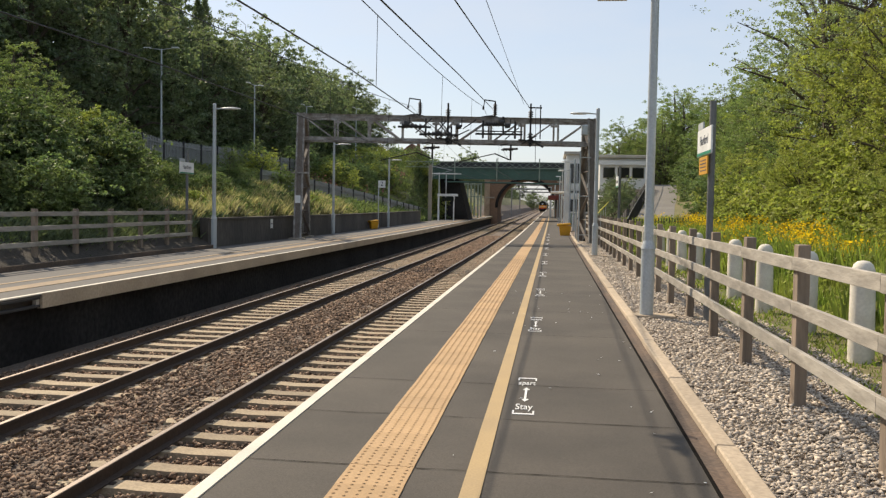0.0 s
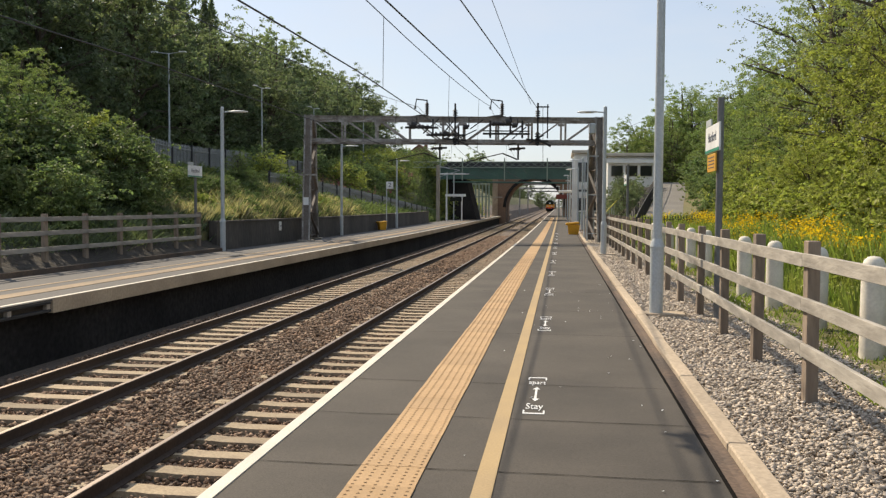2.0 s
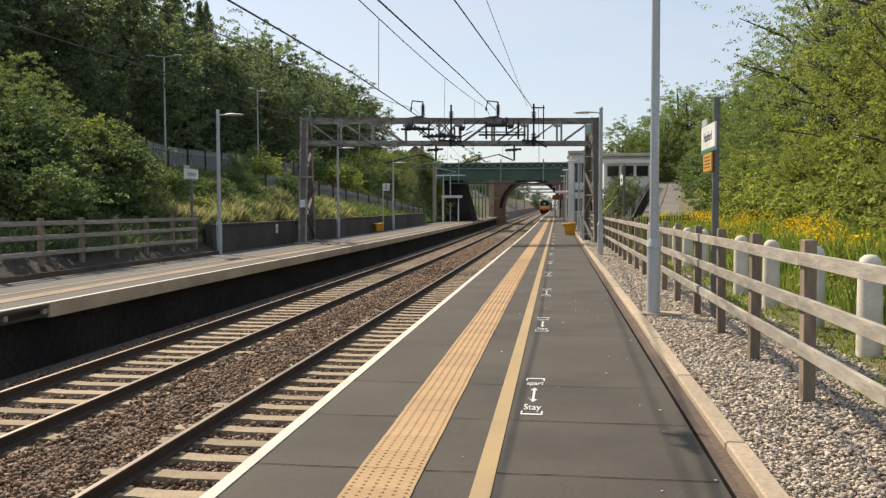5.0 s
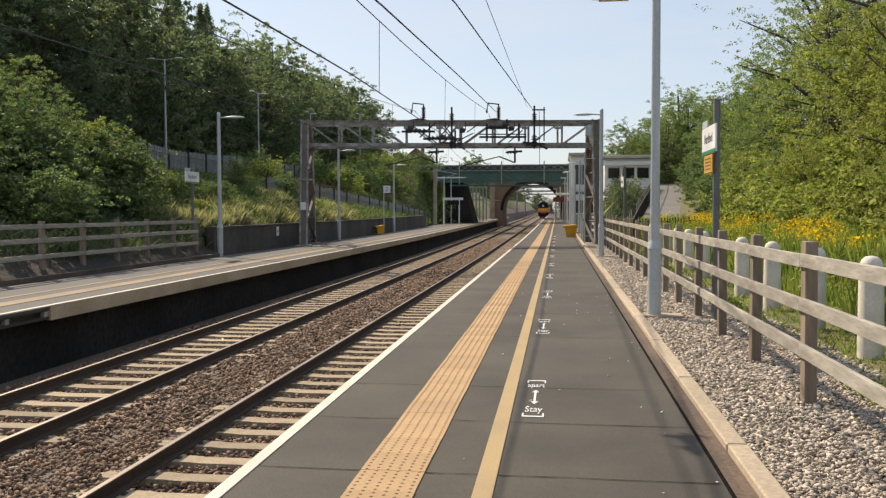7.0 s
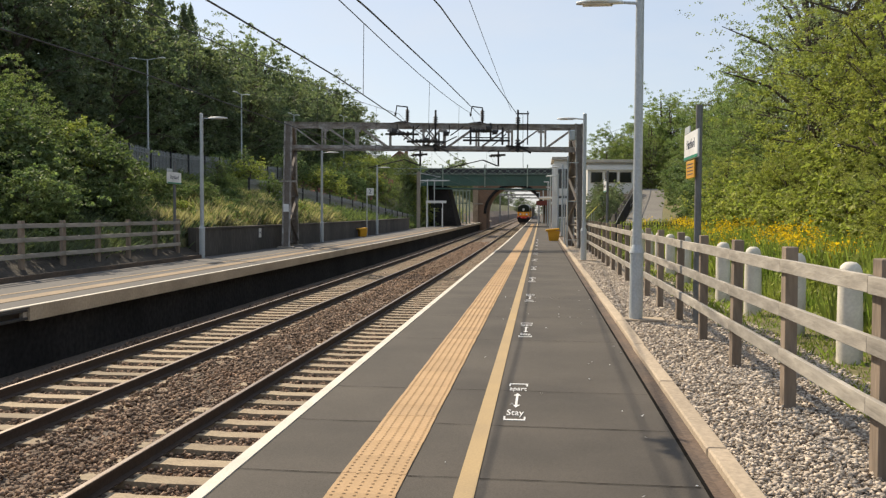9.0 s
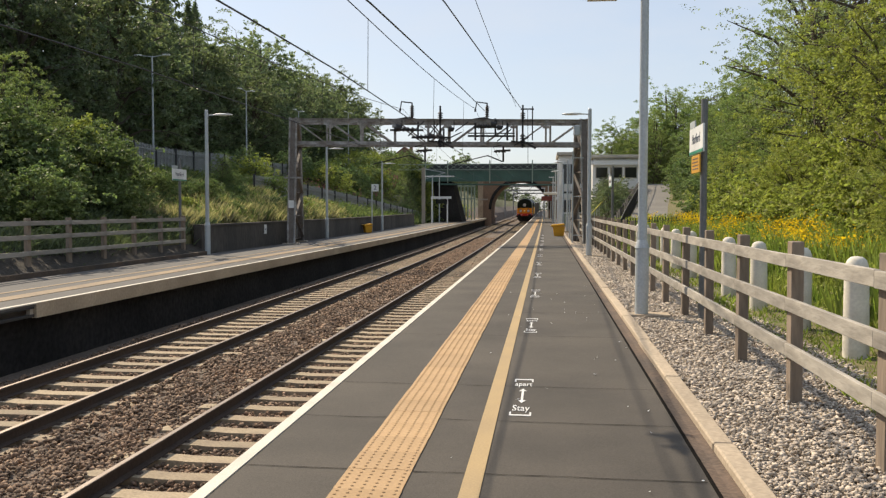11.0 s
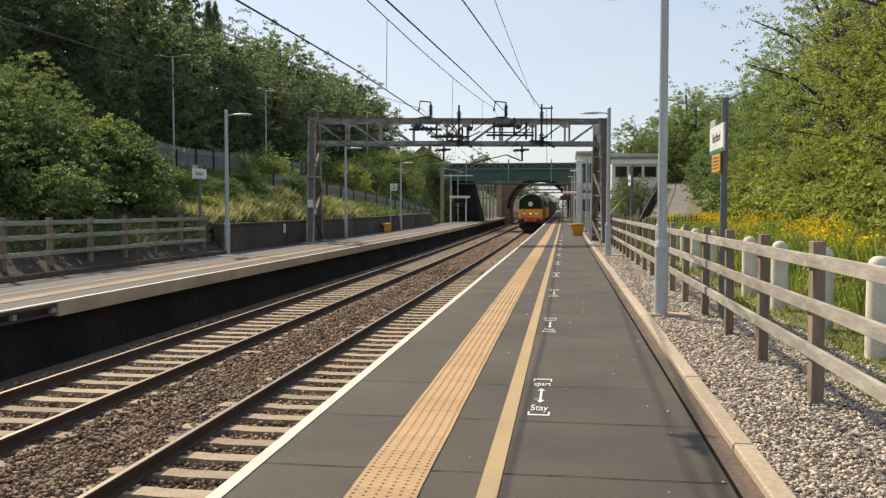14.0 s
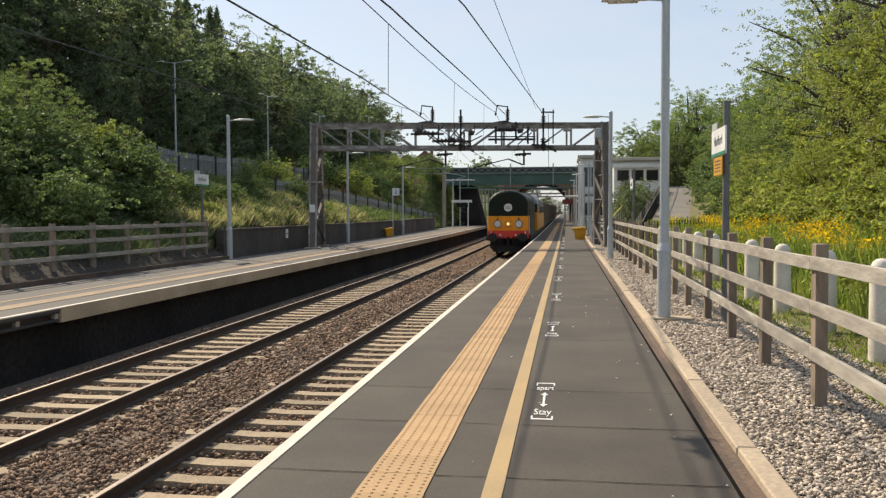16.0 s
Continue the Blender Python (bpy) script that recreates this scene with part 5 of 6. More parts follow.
def build_meadow():
    rng = np.random.default_rng(12)
    g, tips = blades("meadow_grass", 110000, (3.9, 10.5), (7, 62), 0.85, 0.004, GRASS, rng, ground_z, 0.13)
    tagged(g, "tall green weeds and grass behind the fence", "grass", kind="stuff")
    g, _ = blades("low_grass", 10000, (2.6, 4.6), (5, 45), 0.14, 0.008, GRASS, rng, ground_z, 0.5)
    tagged(g, "short patchy grass along the fence", "grass", kind="stuff")
    # leafy stems of the taller weeds
    stem = tips[rng.random(len(tips)) < 0.16]
    c = np.repeat(stem, 7, 0) - np.array([0, 0, 1.0]) * (rng.random((len(stem) * 7, 1)) * 0.75) + rng.normal(size=(len(stem) * 7, 3)) * 0.06
    c[:, 2] = np.maximum(c[:, 2], 0.03)
    v, f = leaf_quads(c, rng.uniform(0.018, 0.05, len(c)) * (1 + c[:, 1] / 60), rng, 0.4, 0.1)
    tagged(raw_mesh("weed_leaves", v, f, LEAF_LIGHT), "leafy green weeds growing among the grass", "weeds", kind="stuff")
    # flower heads: plumes of small petals
    pick = tips[(tips[:, 0] > 5.0) & (tips[:, 1] > 15) & (rng.random(len(tips)) < 0.12) & (np.sin(tips[:, 0] * 1.3 + tips[:, 1] * 0.31) + 0.7 * np.sin(tips[:, 1] * 0.9 - tips[:, 0] * 0.8) > 0.35)]
    c = np.repeat(pick, 9, 0) + rng.normal(size=(len(pick) * 9, 3)) * np.array([0.07, 0.07, 0.09]) + np.array([0, 0, 0.12])
    v, f = leaf_quads(c, rng.uniform(0.018, 0.042, len(c)), rng, 0.8, 0.0, 0.8)
    tagged(raw_mesh("goldenrod_flowers", v, f, FLOWER), "yellow goldenrod plumes over the weeds", "flowers", kind="stuff")
    # dry grass on the far bank
    g, _ = blades("dry_grass", 24000, (-17.5, -12.7), (31, 58), 0.6, 0.0036, GRASS_DRY, rng, ground_z, 0.35, 1.0)
    tagged(g, "tall sun-bleached grass on the far bank", "grass", kind="stuff")
    g, tips = blades("bank_weeds", 65000, (-22, -12.8), (33, 112), 0.6, 0.005, LEAF_BANK, rng, ground_z, 0.35, 1.0)
    tagged(g, "green weeds on the far bank", "grass", kind="stuff")
    # thick dark weeds, also there to deepen the painted tree shade on the verge
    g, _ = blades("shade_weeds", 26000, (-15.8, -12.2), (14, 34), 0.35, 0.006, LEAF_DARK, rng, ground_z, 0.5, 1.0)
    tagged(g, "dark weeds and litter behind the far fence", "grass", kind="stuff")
    n = 70000
    x, y = rng.uniform(-22, -12.7, n), 18 + 92 * rng.random(n)
    lump = 0.5 + 0.5 * np.sin(x * 1.1 + np.sin(y * 0.6) * 2) * np.sin(y * 0.45)
    z = np.array([ground_z(a, b) for a, b in zip(x, y)]) + rng.random(n) ** 1.5 * (0.15 + 0.75 * lump)
    v, f = leaf_quads(np.stack([x, y, z], 1), rng.uniform(0.025, 0.055, n) * (1 + y / 80), rng, 0.55, 0.1)
    tagged(raw_mesh("bramble_cover", v, f, LEAF_MID), "low leafy brambles and weeds over the far bank", "brambles", kind="stuff")
    pick = tips[(rng.random(len(tips)) < 0.03) & (tips[:, 1] < 100) & (tips[:, 1] > 70) & (tips[:, 0] < -16)]
    c = np.repeat(pick, 8, 0) + rng.normal(size=(len(pick) * 8, 3)) * np.array([0.1, 0.1, 0.2])
    v, f = leaf_quads(c, rng.uniform(0.04, 0.08, len(c)), rng, 0.8)
    tagged(raw_mesh("willowherb_flowers", v, f, PINK), "pink willowherb spires on the bank", "flowers", kind="stuff")


build_meadow()


# ---- writing ----
def lettering(words, size, material, m, parent, name="lettering", stretch=1.0, depth=0.002):
    """Words in the built-in font as a mesh, centred on the pose m in its x, y plane."""
    cu = bpy.data.curves.new(name, "FONT")
    cu.body, cu.size, cu.align_x, cu.align_y, cu.extrude, cu.resolution_u = words, size, "CENTER", "CENTER", depth, 3
    tmp = bpy.data.objects.new("tmp", cu)
    me = bpy.data.meshes.new_from_object(tmp)
    bpy.data.objects.remove(tmp)
    me.name = name
    me.materials.clear()
    me.materials.append(material)
    me.transform(m @ Matrix.Diagonal((1, stretch, 1, 1)))
    ob = new(name, me)
    ob.parent = parent
    return ob


def distance_mark(y):
    """Painted on the platform: two brackets, two words and a double arrow."""
    o = thing("floor_marking", "white painted distance marking on the asphalt platform", "floor marking", "distance markings", at=pose(-0.19, y, rise(y) - 0.002))
    for s in (-1, 1):
        bm = box(-0.085, 0.085, s * 0.74 - 0.018, s * 0.74 + 0.018, 0, 0.003)
        for q in (-1, 1):
            box(q * 0.079 - 0.007, q * 0.079 + 0.007, min(s * 0.722, s * 0.63), max(s * 0.722, s * 0.63), 0, 0.003, bm)
        part("bracket", bm, MARK_WHITE, o)
    lettering("Stay", 0.085, MARK_WHITE, pose(0, -0.50, 0.002), o, "word", 3.4)
    lettering("apart", 0.075, MARK_WHITE, pose(0, 0.50, 0.002), o, "word", 3.4)
    bm = box(-0.010, 0.010, -0.2, 0.2, 0, 0.003)
    for s in (-1, 1):
        a = [bm.verts.new((x, yy, 0.003)) for x, yy in ((-0.034, s * 0.19), (0.034, s * 0.19), (0, s * 0.30))]
        bm.faces.new(a if s > 0 else a[::-1])
    part("arrow", bm, MARK_WHITE, o)


for k in range(11):
    distance_mark(7.72 + 4.78 * k)


def running_in_board(m, label, noticed=False):
    """A name board held edge-on to a pole; it faces +x of its own space and lies along y."""
    o = thing("station_sign", label, "sign", "name boards", at=m)
    part("pole", tube((0, 0, -0.2), (0, 0, 3.2), 0.052, 0.048, 14), POLE_GREY, o)
    b = part("board", box(0.06, 0.085, -0.80, 0.40, 2.42, 2.82, bevel=0.004), SIGN_WHITE, o, "white name board")
    part("green_band", box(0.0855, 0.089, -0.80, 0.40, 2.425, 2.47), SIGN_GREEN, b)
    lettering("Hartford", 0.20, SIGN_INK, Matrix.Translation((0.0865, -0.2, 2.64)) @ pose(0, 0, 0, 90, 0, 90), b, "name")
    part("logo_tab", box(0.06, 0.08, -0.80, -0.35, 2.83, 2.93), GALV, o)
    if not noticed:
        return
    n = part("notice", box(0.06, 0.08, -0.62, 0.1, 2.14, 2.40, bevel=0.004), NOTICE, o, "amber notice with dark lines")
    for k in range(4):
        part("text_bar", box(0.0802, 0.083, -0.52, 0.0, 2.19 + 0.05 * k, 2.205 + 0.05 * k), SIGN_INK, n)


running_in_board(pose(2.29, 13.6, 0, 0, 0, 180), "white station name board on a grey pole behind the fence", True)
running_in_board(pose(-12.62, 30.2, 0.15), "white station name board on a pole at the far platform")
running_in_board(pose(2.45, 34.0, 0, 0, 0, 180), "white station name board on a pole further along the platform")


def car_stop_sign():
    o = thing("stop_sign", "small white square sign with the number two", "sign", at=pose(-12.05, 62.2, rise(62)))
    part("pole", tube((0, 0, 0), (0, 0, 3.3), 0.04, 0.04, 10), GALV, o)
    p = part("plate", box(-0.02, 0.48, -0.06, -0.035, 2.8, 3.3, bevel=0.004), SIGN_WHITE, o)
    lettering("2", 0.42, SIGN_INK, Matrix.Translation((0.23, -0.062, 3.05)) @ pose(0, 0, 0, 90, 0, 0), p, "number")


car_stop_sign()


def grit_bin(m, label):
    o = thing("grit_bin", label, "grit bin", at=m)
    bm = bmesh.new()
    bmesh.ops.create_cube(bm, size=1, matrix=Matrix.LocRotScale((0, 0, 0.3), None, (0.72, 0.6, 0.6)))
    for v in bm.verts:
        if v.co.z < 0.1:
            v.co.x *= 0.78
            v.co.y *= 0.78
    bmesh.ops.bevel(bm, geom=list(bm.edges), offset=0.03, segments=2, affect="EDGES")
    part("tub", bm, BIN_YELLOW, o)
    part("lid", box(-0.41, 0.41, -0.36, 0.36, 0.6, 0.74, bevel=0.04, m=pose(0, 0, 0, 0, -6, 0)), BIN_YELLOW, o)


grit_bin(pose(0.78, 54.3, 0.0), "orange-yellow plastic grit bin on the platform")
grit_bin(pose(-11.85, 59.6, 0.04, 0, 0, 35) @ Matrix.Scale(0.78, 4), "yellow plastic grit bin against the dark wall")


# ---- bollards behind the fence ----
def bollard(m):
    o = thing("bollard", "round-topped white concrete bollard in the grass", "bollard", "white bollards", at=m)
    bm = bmesh.new()
    prof = [(0.14, -0.2), (0.14, 0.0), (0.128, 0.9), (0.122, 0.98), (0.1, 1.04), (0.06, 1.075), (0.0, 1.085)]
    n = 20
    rings = [[bm.verts.new((r * math.cos(6.2832 * i / n), r * math.sin(6.2832 * i / n), z)) for i in range(n)] for r, z in prof[:-1]]
    for p, q in zip(rings, rings[1:]):
        for i in range(n):
            bm.faces.new((p[i], p[(i + 1) % n], q[(i + 1) % n], q[i]))
    top = bm.verts.new((0, 0, prof[-1][1]))
    for i in range(n):
        bm.faces.new((rings[-1][i], rings[-1][(i + 1) % n], top))
    part("shaft", bm, BOLLARD, o, smooth=True)
    return o


first_bollard = bollard(pose(3.45, 8.05, -0.02))
for k in range(1, 12):
    copy_thing(first_bollard, pose(3.45 + random.uniform(-0.03, 0.03), 8.05 + 2.36 * k, 0, random.uniform(-1, 1), random.uniform(-1, 1), random.uniform(0, 90)))


# ---- ramp, stairs and bar fence up to the road ----
ASPHALT_PALE = mat("pale_worn_path", (0.18, 0.17, 0.152), 0.9, 0.2, 20, 0.5, 0.2, tint=(0.14, 0.13, 0.12), amount=0.8)


def build_ramp():
    r = thing("access_ramp", "pale concrete footpath climbing from the platform to the road", "footpath", kind="structure")
    pts = [(5.0, 46, 0.03), (5.6, 52, 0.25), (6.8, 62, 0.9), (8.4, 74, 1.9), (10.2, 86, 3.2), (11.4, 95, 4.2), (12.2, 104, 4.5)]
    bm = bmesh.new()
    rings = [[bm.verts.new(p) for p in ((x - 1.2, y, z - 3), (x - 1.2, y, z), (x + 1.3, y, z), (x + 1.3, y, z - 3))] for x, y, z in pts]
    for p, q in zip(rings, rings[1:]):
        for i in range(4):
            bm.faces.new((p[i], q[i], q[(i + 1) % 4], p[(i + 1) % 4]))
    bmesh.ops.recalc_face_normals(bm, faces=bm.faces)
    part("path", bm, ASPHALT_PALE, r)
    bm = bmesh.new()
    rings = [[bm.verts.new(p) for p in ((x + 1.2, y, z - 3), (x + 1.31, y, z + 0.03), (x + 2.6, y, z + 0.25 + 0.2 * noise.noise((x, y, 1))), (x + 8, y, max(z * 0.9, ground_z(x + 8, y) - 0.1)), (x + 8, y, z - 3))] for x, y, z in pts]
    for p, q in zip(rings, rings[1:]):
        for i in range(5):
            bm.faces.new((p[i], q[i], q[(i + 1) % 5], p[(i + 1) % 5]))
    bm.faces.new(rings[0]), bm.faces.new(rings[-1][::-1])
    bmesh.ops.recalc_face_normals(bm, faces=bm.faces)
    tagged(part("earth_bank", bm, SOIL, None), "bare brown and grassy earth bank beside the footpath", "bank", kind="structure")
    bm = bmesh.new()
    for (x, y, z), (x2, y2, z2) in zip(pts, pts[1:]):
        for k in range(14):
            f = k / 14
            tube((x - 1.25 + (x2 - x) * f, y + (y2 - y) * f, z + (z2 - z) * f), (x - 1.25 + (x2 - x) * f, y + (y2 - y) * f, z + (z2 - z) * f + 1.1), 0.02, 0.02, 5, bm)
        tube((x - 1.25, y, z + 1.1), (x2 - 1.25, y2, z2 + 1.1), 0.03, 0.03, 6, bm)
    tagged(part("railing", bm, DARK_IRON, r, "dark upright-bar railing"), kind="stuff")
    s = thing("stairs", "grey steel stairs with a yellow handrail beside the ramp", "stairs", kind="structure")
    a, b = Vector((3.7, 60, 0.0)), Vector((8.6, 90, 3.7))
    for k in range(20):
        p = a.lerp(b, (k + 0.5) / 20)
        part("step", box(p.x - 0.9, p.x + 0.6, p.y - 0.78, p.y + 0.78, p.z - 0.2, p.z, bevel=0.01), CONCRETE, s)
        part("baluster", tube((p.x - 0.95, p.y, p.z - 0.1), (p.x - 0.95, p.y, p.z + 1.05), 0.025, 0.025, 6), GALV, s)
        part("stringer_panel", box(p.x + 0.61, p.x + 0.65, p.y - 0.7, p.y + 0.7, p.z - 0.1, p.z + 0.95), ROAD_DARK, s)
    part("handrail", tube(a + Vector((-0.95, 0, 1.1)), b + Vector((-0.95, 0, 1.1)), 0.035, 0.035, 8), HANDRAIL, s, "yellow handrail")


build_ramp()


def bar_fence():
    f = thing("bar_fence", "dark upright-bar metal fence across the meadow path", "fence")
    y = 44.0
    first = None
    k = 0
    x = 2.6
    while x < 8.4:
        m = pose(x, y + 0.12 * (x - 2.6), ground_z(x, y))
        if first is None:
            bm = box(-0.022, 0.022, -0.012, 0.012, -0.1, 1.2)
            first = part("pale", bm, ROAD_DARK, f)
            first.matrix_basis = m
        else:
            same("pale", first, f, m)
        x += 0.13
    for h in (0.2, 1.0):
        part("rail", bar((2.5, y - 0.02, h), (8.4, y + 0.68, h + 0.12), 0.05, 0.04), ROAD_DARK, f)


bar_fence()


# ---- station clutter under the bridge ----
def far_masts():
    m = thing("overhead_mast", "tall grey concrete overhead-line mast on the far platform", "mast", at=pose(-12.2, 90, rise(90)))
    part("shaft", box(-0.17, 0.17, -0.17, 0.17, -0.2, 5.6, bevel=0.03), CONCRETE, m)
    part("arm", bar((0, 0, 5.5), (2.2, 0, 5.1), 0.08, 0.08), GALV, m)
    part("stay", bar((0, 0, 4.4), (2.2, 0, 5.1), 0.05, 0.05), GALV, m)
    t = thing("twin_lamp", "twin-armed lamp post near the bridge abutment", "lamp post", at=pose(-11.3, 96, rise(96)))
    part("column", tube((0, 0, -0.1), (0, 0, 4.9), 0.06, 0.05, 10), GALV, t)
    for s in (-1, 1):
        part("lantern", box(min(s * 0.1, s * 1.6), max(s * 0.1, s * 1.6), -0.12, 0.12, 4.86, 4.98, bevel=0.02), SIGN_WHITE, t)
    g = thing("platform_gate", "white-framed gateway with a dark sign near the abutment", "gate", at=pose(-11.6, 92, rise(92)))
    for x in (0, 1.6):
        part("upright", bar((x, 0, 0), (x, 0, 2.6), 0.12, 0.12), SIGN_WHITE, g)
    part("header", box(-0.1, 2.0, -0.08, 0.08, 2.5, 2.75, bevel=0.01), SIGN_WHITE, g)
    part("sign", box(0.4, 1.6, -0.12, -0.1, 2.0, 2.4), GLASS, g)
    c = thing("steel_canopy", "pale green steel posts of a canopy below the arch", "canopy", at=pose(0, 116, rise(116)))
    for x in (-11.3, -10.4, -9.5):
        for y in (0, 5):
            part("post", box(x - 0.09, x + 0.09, y - 0.09, y + 0.09, 0, 4.4), GREEN_PALE, c)
        part("beam", box(x - 0.08, x + 0.08, -0.4, 5.4, 4.4, 4.6), GREEN_PALE, c)
    for z in (2.6, 4.2):
        part("cross_beam", box(-11.6, -9.2, -0.06, 0.06, z, z + 0.14), GREEN_PALE, c)
    s = thing("platform_canopy", "dark red and grey waiting canopy far along the platform", "canopy", at=pose(0, 112, rise(112)))
    part("roof", box(-0.5, 2.2, 0, 8, 2.6, 2.85, bevel=0.03), WHITE_CLAD, s)
    part("fascia", box(-0.55, 1.0, -0.06, -0.01, 2.4, 2.95), RED_DULL, s, "dull red fascia panel")
    for x in (-0.3, 0.6, 1.6):
        part("post", tube((x, 0.3, 0), (x, 0.3, 2.6), 0.06, 0.06, 8), GALV, s)
    for x, y, h in ((0.95, 92, 5.2), (0.75, 98, 4.8), (1.0, 105, 4.4), (0.3, 120, 4.5), (-0.2, 128, 4.2)):
        p = thing("signal_post", "slim grey steel post far along the platform", "post", "far posts", at=pose(x, y, rise(y)))
        part("shaft", tube((0, 0, -0.1), (0, 0, h), 0.07, 0.06, 8), GALV, p)
        part("head", box(-0.45, 0.1, -0.12, 0.12, h, h + 0.1, bevel=0.02), SIGN_WHITE, p)
    for y in (168, 215, 270):
        g = thing("portal_gantry", "distant steel overhead-line portal", "gantry", "far gantries", at=pose(0, y, rise(y)))
        for x in (-9.6, 0.6):
            part("leg", box(x - 0.15, x + 0.15, -0.15, 0.15, -1, 5.6), GANTRY, g)
        part("beam", box(-9.8, 0.8, -0.12, 0.12, 5.2, 5.55), GANTRY, g)
        for x in TRACKS:
            part("dropper_arm", bar((x + 0.8, 0, 5.2), (x - 0.3, 0, 4.0), 0.07, 0.07), DARK_IRON, g)


RED_DULL = mat("dull_red", (0.22, 0.05, 0.04), 0.6, 0.1, 10, 1, 0.0)
far_masts()


def far_house(x, y, w, label):
    z = ground_z(x, y) + 1.6
    h = thing("house", label, "house", at=pose(x, y, z))
    part("wall", box(-w / 2, w / 2, 0, 7, -1, 4.6), BRICK, h)
    part("roof", prism([(-w / 2 - 0.3, 4.4), (0, 7.2), (w / 2 + 0.3, 4.4)], -0.3, 7.3), ROOF_TILE, h)
    part("chimney", box(0.8, 1.5, 3, 3.8, 6, 8.2), BRICK, h)
    for s in (-1, 1):
        f = part("window", box(s * w / 4 - 0.6, s * w / 4 + 0.6, -0.05, 0.02, 2.6, 3.9), SIGN_WHITE, h)
        part("pane", box(s * w / 4 - 0.5, s * w / 4 + 0.5, -0.065, -0.052, 2.7, 3.8), GLASS, f)


ROOF_TILE = mat("roof_tile", (0.16, 0.09, 0.07), 0.9, 0.2, 5, 0.5, 0.2)
far_house(-33, 210, 6.5, "red brick house with a tiled roof beyond the trees")


def small_fixtures():
    h = thing("wall_plate", "small white marker plate on the dark wall", "sign", at=pose(-12.248, 38.6, 0.72))
    part("plate", box(0.0, 0.02, -0.16, 0.16, -0.2, 0.2, bevel=0.003), SIGN_WHITE, h)
    part("marker_bar", box(0.0202, 0.024, -0.1, 0.1, -0.02, 0.02), SIGN_INK, h)
    c = thing("equipment_cabinet", "grey steel lineside cabinet beside the gantry leg", "cabinet", at=pose(1.55, 50.5, 0))
    part("body", box(-0.28, 0.3, -0.3, 0.3, -0.05, 1.35, bevel=0.015), GALV, c)
    part("roof", box(-0.31, 0.33, -0.33, 0.33, 1.352, 1.41, bevel=0.01), GALV, c)
    d = part("door", box(-0.24, 0.26, -0.316, -0.302, 0.08, 1.28, bevel=0.004), GALV, c)
    part("handle", box(0.16, 0.2, -0.34, -0.317, 0.66, 0.82), DARK_IRON, d, "dark door handle")
    b = thing("edge_frame", "dark steel frame under the end of the far platform edge", "platform edge", at=pose(FAR_EDGE - 0.06, 0, 0))
    part("beam", box(-0.05, 0.04, 4.0, 14.42, -0.24, -0.19, bevel=0.005), DARK_IRON, b)
    part("beam", box(-0.05, 0.04, 4.0, 14.42, -0.10, -0.065, bevel=0.005), DARK_IRON, b)
    for k in range(9):
        part("strut", box(-0.04, 0.03, 5.5 + k * 1.1, 5.6 + k * 1.1, -0.19, -0.10), CONCRETE, b)


small_fixtures()


# ---- cable troughs, joints and tactile tiles ----
def small_platform_things():
    o = thing("asphalt_joints", "thin dark joints across the asphalt platform", "joint", kind="structure")
    for y in (3.9, 5.38, 6.76, 8.12, 11.4, 14.0, 17.2, 21.5, 26.4, 32, 38):
        for x0, x1 in ((-1.86, -1.205), (-0.795, -0.48), (-0.355, 0.95)):
            bm = bmesh.new()
            n = 9
            up, dn = [], []
            for k in range(n + 1):
                x = x0 + (x1 - x0) * k / n
                yy = y + 0.012 * noise.noise((x * 3, y, 0)) - 0.02 * x
                wd = 0.004 + 0.004 * noise.noise((x * 7, y * 3, 2))
                up.append(bm.verts.new((x, yy + wd, 0.001 + rise(y)))), dn.append(bm.verts.new((x, yy - wd, 0.001 + rise(y))))
            for k in range(n):
                bm.faces.new((dn[k], dn[k + 1], up[k + 1], up[k]))
            part("joint", bm, SLOT, o)
    s = sweep("drain_slot", [(0.966, -0.01), (0.966, 0.002), (0.975, 0.003), (0.988, 0.003), (0.988, -0.01)], -8, 90, SLOT)
    tagged(s, "dark drain slot along the back of the platform", "drain", kind="structure")


small_platform_things()


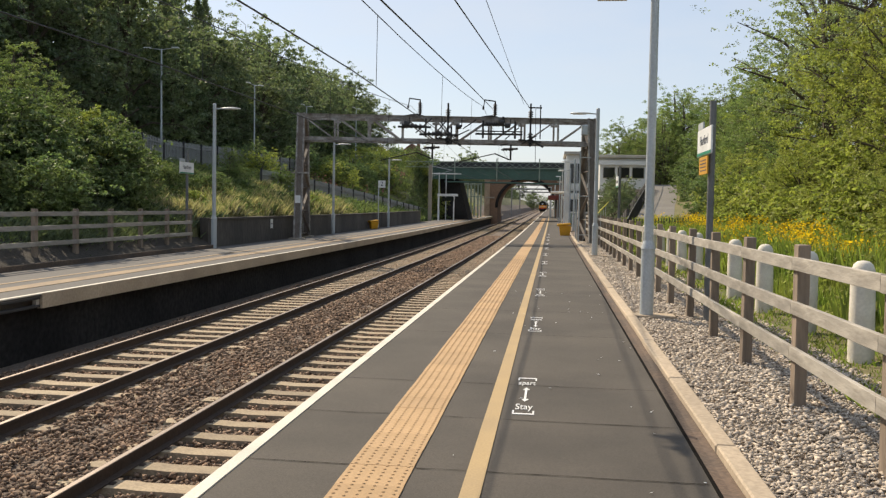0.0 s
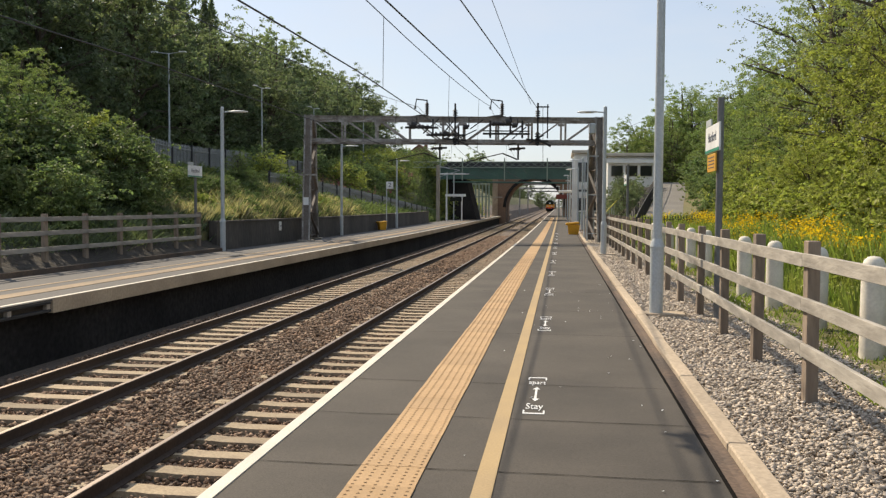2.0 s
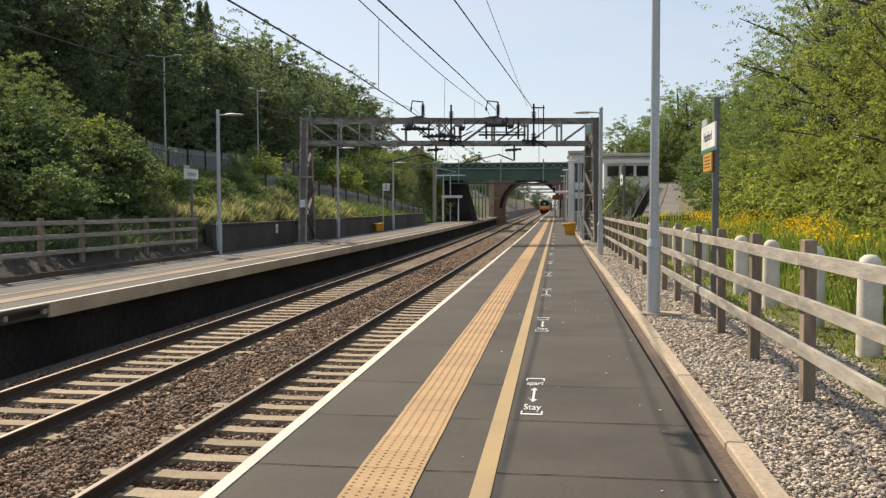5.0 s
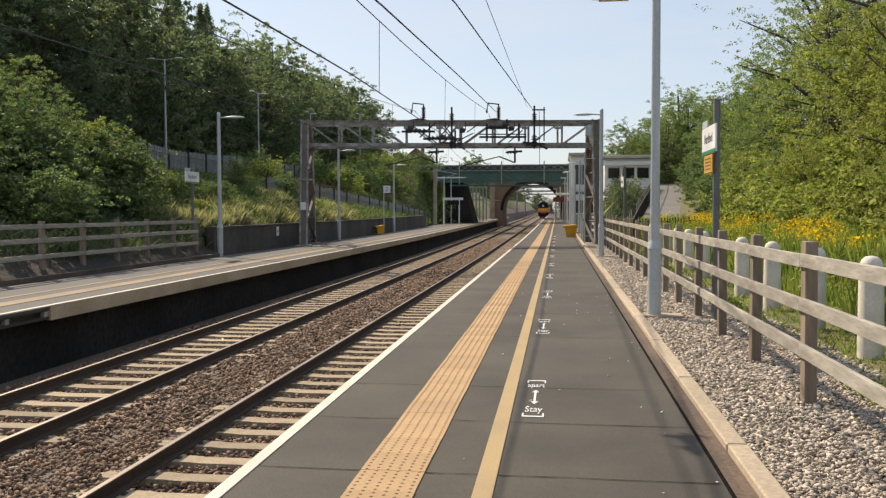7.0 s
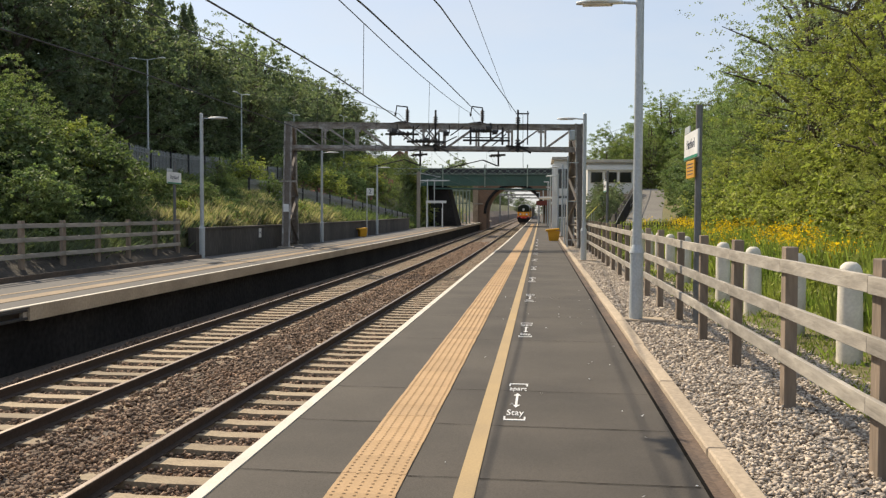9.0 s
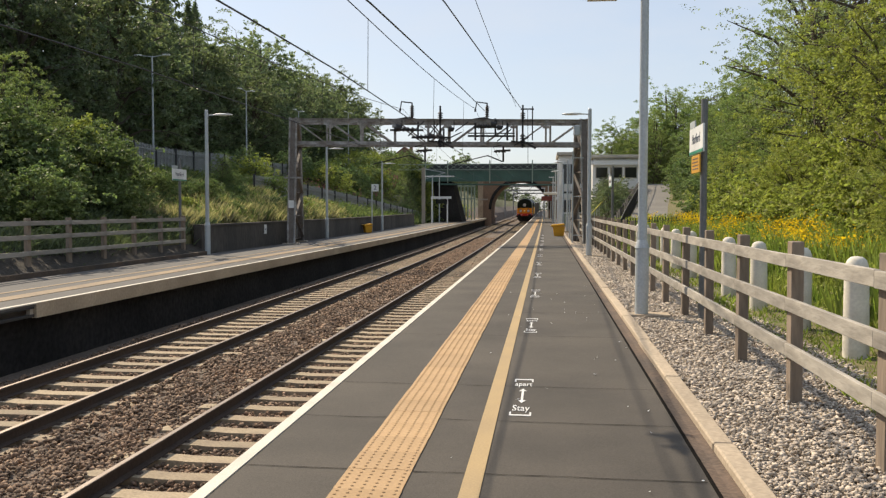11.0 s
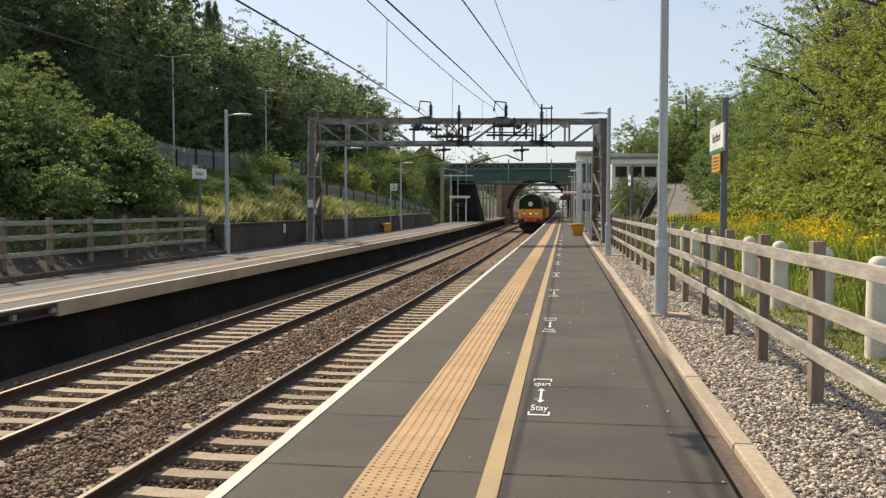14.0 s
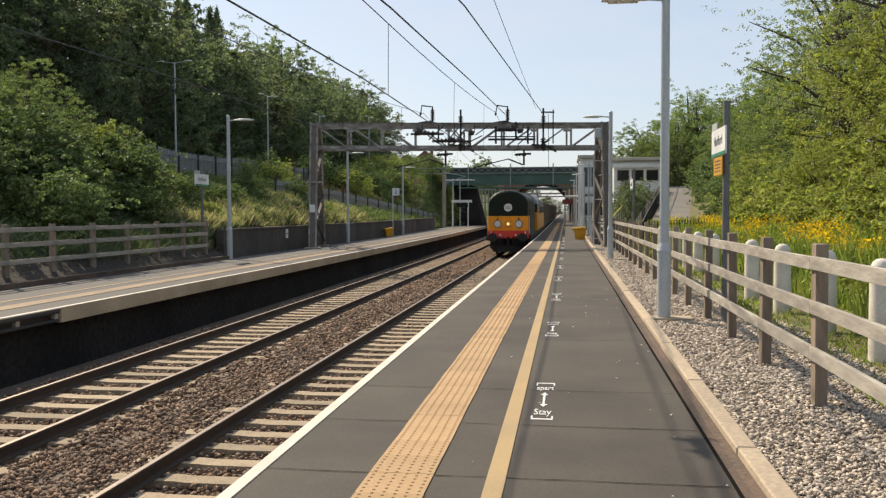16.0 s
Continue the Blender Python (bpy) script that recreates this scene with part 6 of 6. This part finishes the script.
def tactile_tiles():
    o = thing("tactile_paving", "buff blister tactile paving strip along the platform", "paving", kind="structure")

    def tile(domes):
        bm = box(-0.1985, 0.1985, -0.1985, 0.1985, -0.02, 0.004)
        if domes:
            for i in range(6):
                for j in range(6):
                    x = -0.1665 + 0.0666 * i
                    y = -0.1665 + 0.0666 * j + (0.0167 if i % 2 else -0.0167)
                    a = [bm.verts.new((x + 0.0125 * math.cos(q), y + 0.0125 * math.sin(q), 0.004)) for q in (0, 1.047, 2.094, 3.142, 4.189, 5.236)]
                    b = [bm.verts.new((x + 0.007 * math.cos(q), y + 0.007 * math.sin(q), 0.0095)) for q in (0, 1.047, 2.094, 3.142, 4.189, 5.236)]
                    bm.faces.new(b)
                    for k in range(6):
                        bm.faces.new((a[k], a[(k + 1) % 6], b[(k + 1) % 6], b[k]))
        return part("tile", bm, TACTILE, o)
    near, far = tile(True), tile(False)
    near.matrix_basis, far.matrix_basis = pose(-1.0, -2.0, 0), pose(-1.0, -2.0 + 0.4 * 80, rise(30))
    for k in range(1, 300):
        if k == 80:
            continue
        y = -2.0 + 0.4 * k
        same("tile", near if k < 80 else far, o, pose(-1.0 + random.uniform(-0.003, 0.003), y, rise(y) + random.uniform(-0.001, 0.001), 0, 0, random.choice((0, 180)) if k < 80 else 0))


tactile_tiles()


def litter():
    rng = np.random.default_rng(9)
    n = 46
    pos = np.stack([rng.uniform(-0.7, 0.95, n), 4.5 + 16 * rng.random(n), np.full(n, 0.006)], 1)
    ob = stones("litter_specks", pos, rng.uniform(0.006, 0.018, n), SIGN_WHITE, rng, 0.15)
    tagged(ob, "small pale specks of litter on the asphalt", "litter", kind="stuff")


litter()


# ---- what moves ----
def motions():
    offset = 0.0
    for o in TRAIN:
        rows = []
        for k in range(33):
            t = k * 0.5
            y = train_y(t) + offset
            rows.append((t, pose(TRACKS[0], y, RAIL_Z + rise(y + 4), math.degrees(math.atan2(rise(y + 10) - rise(y), 10)))))
        walk(o, rows)
        offset += 14.6


motions()
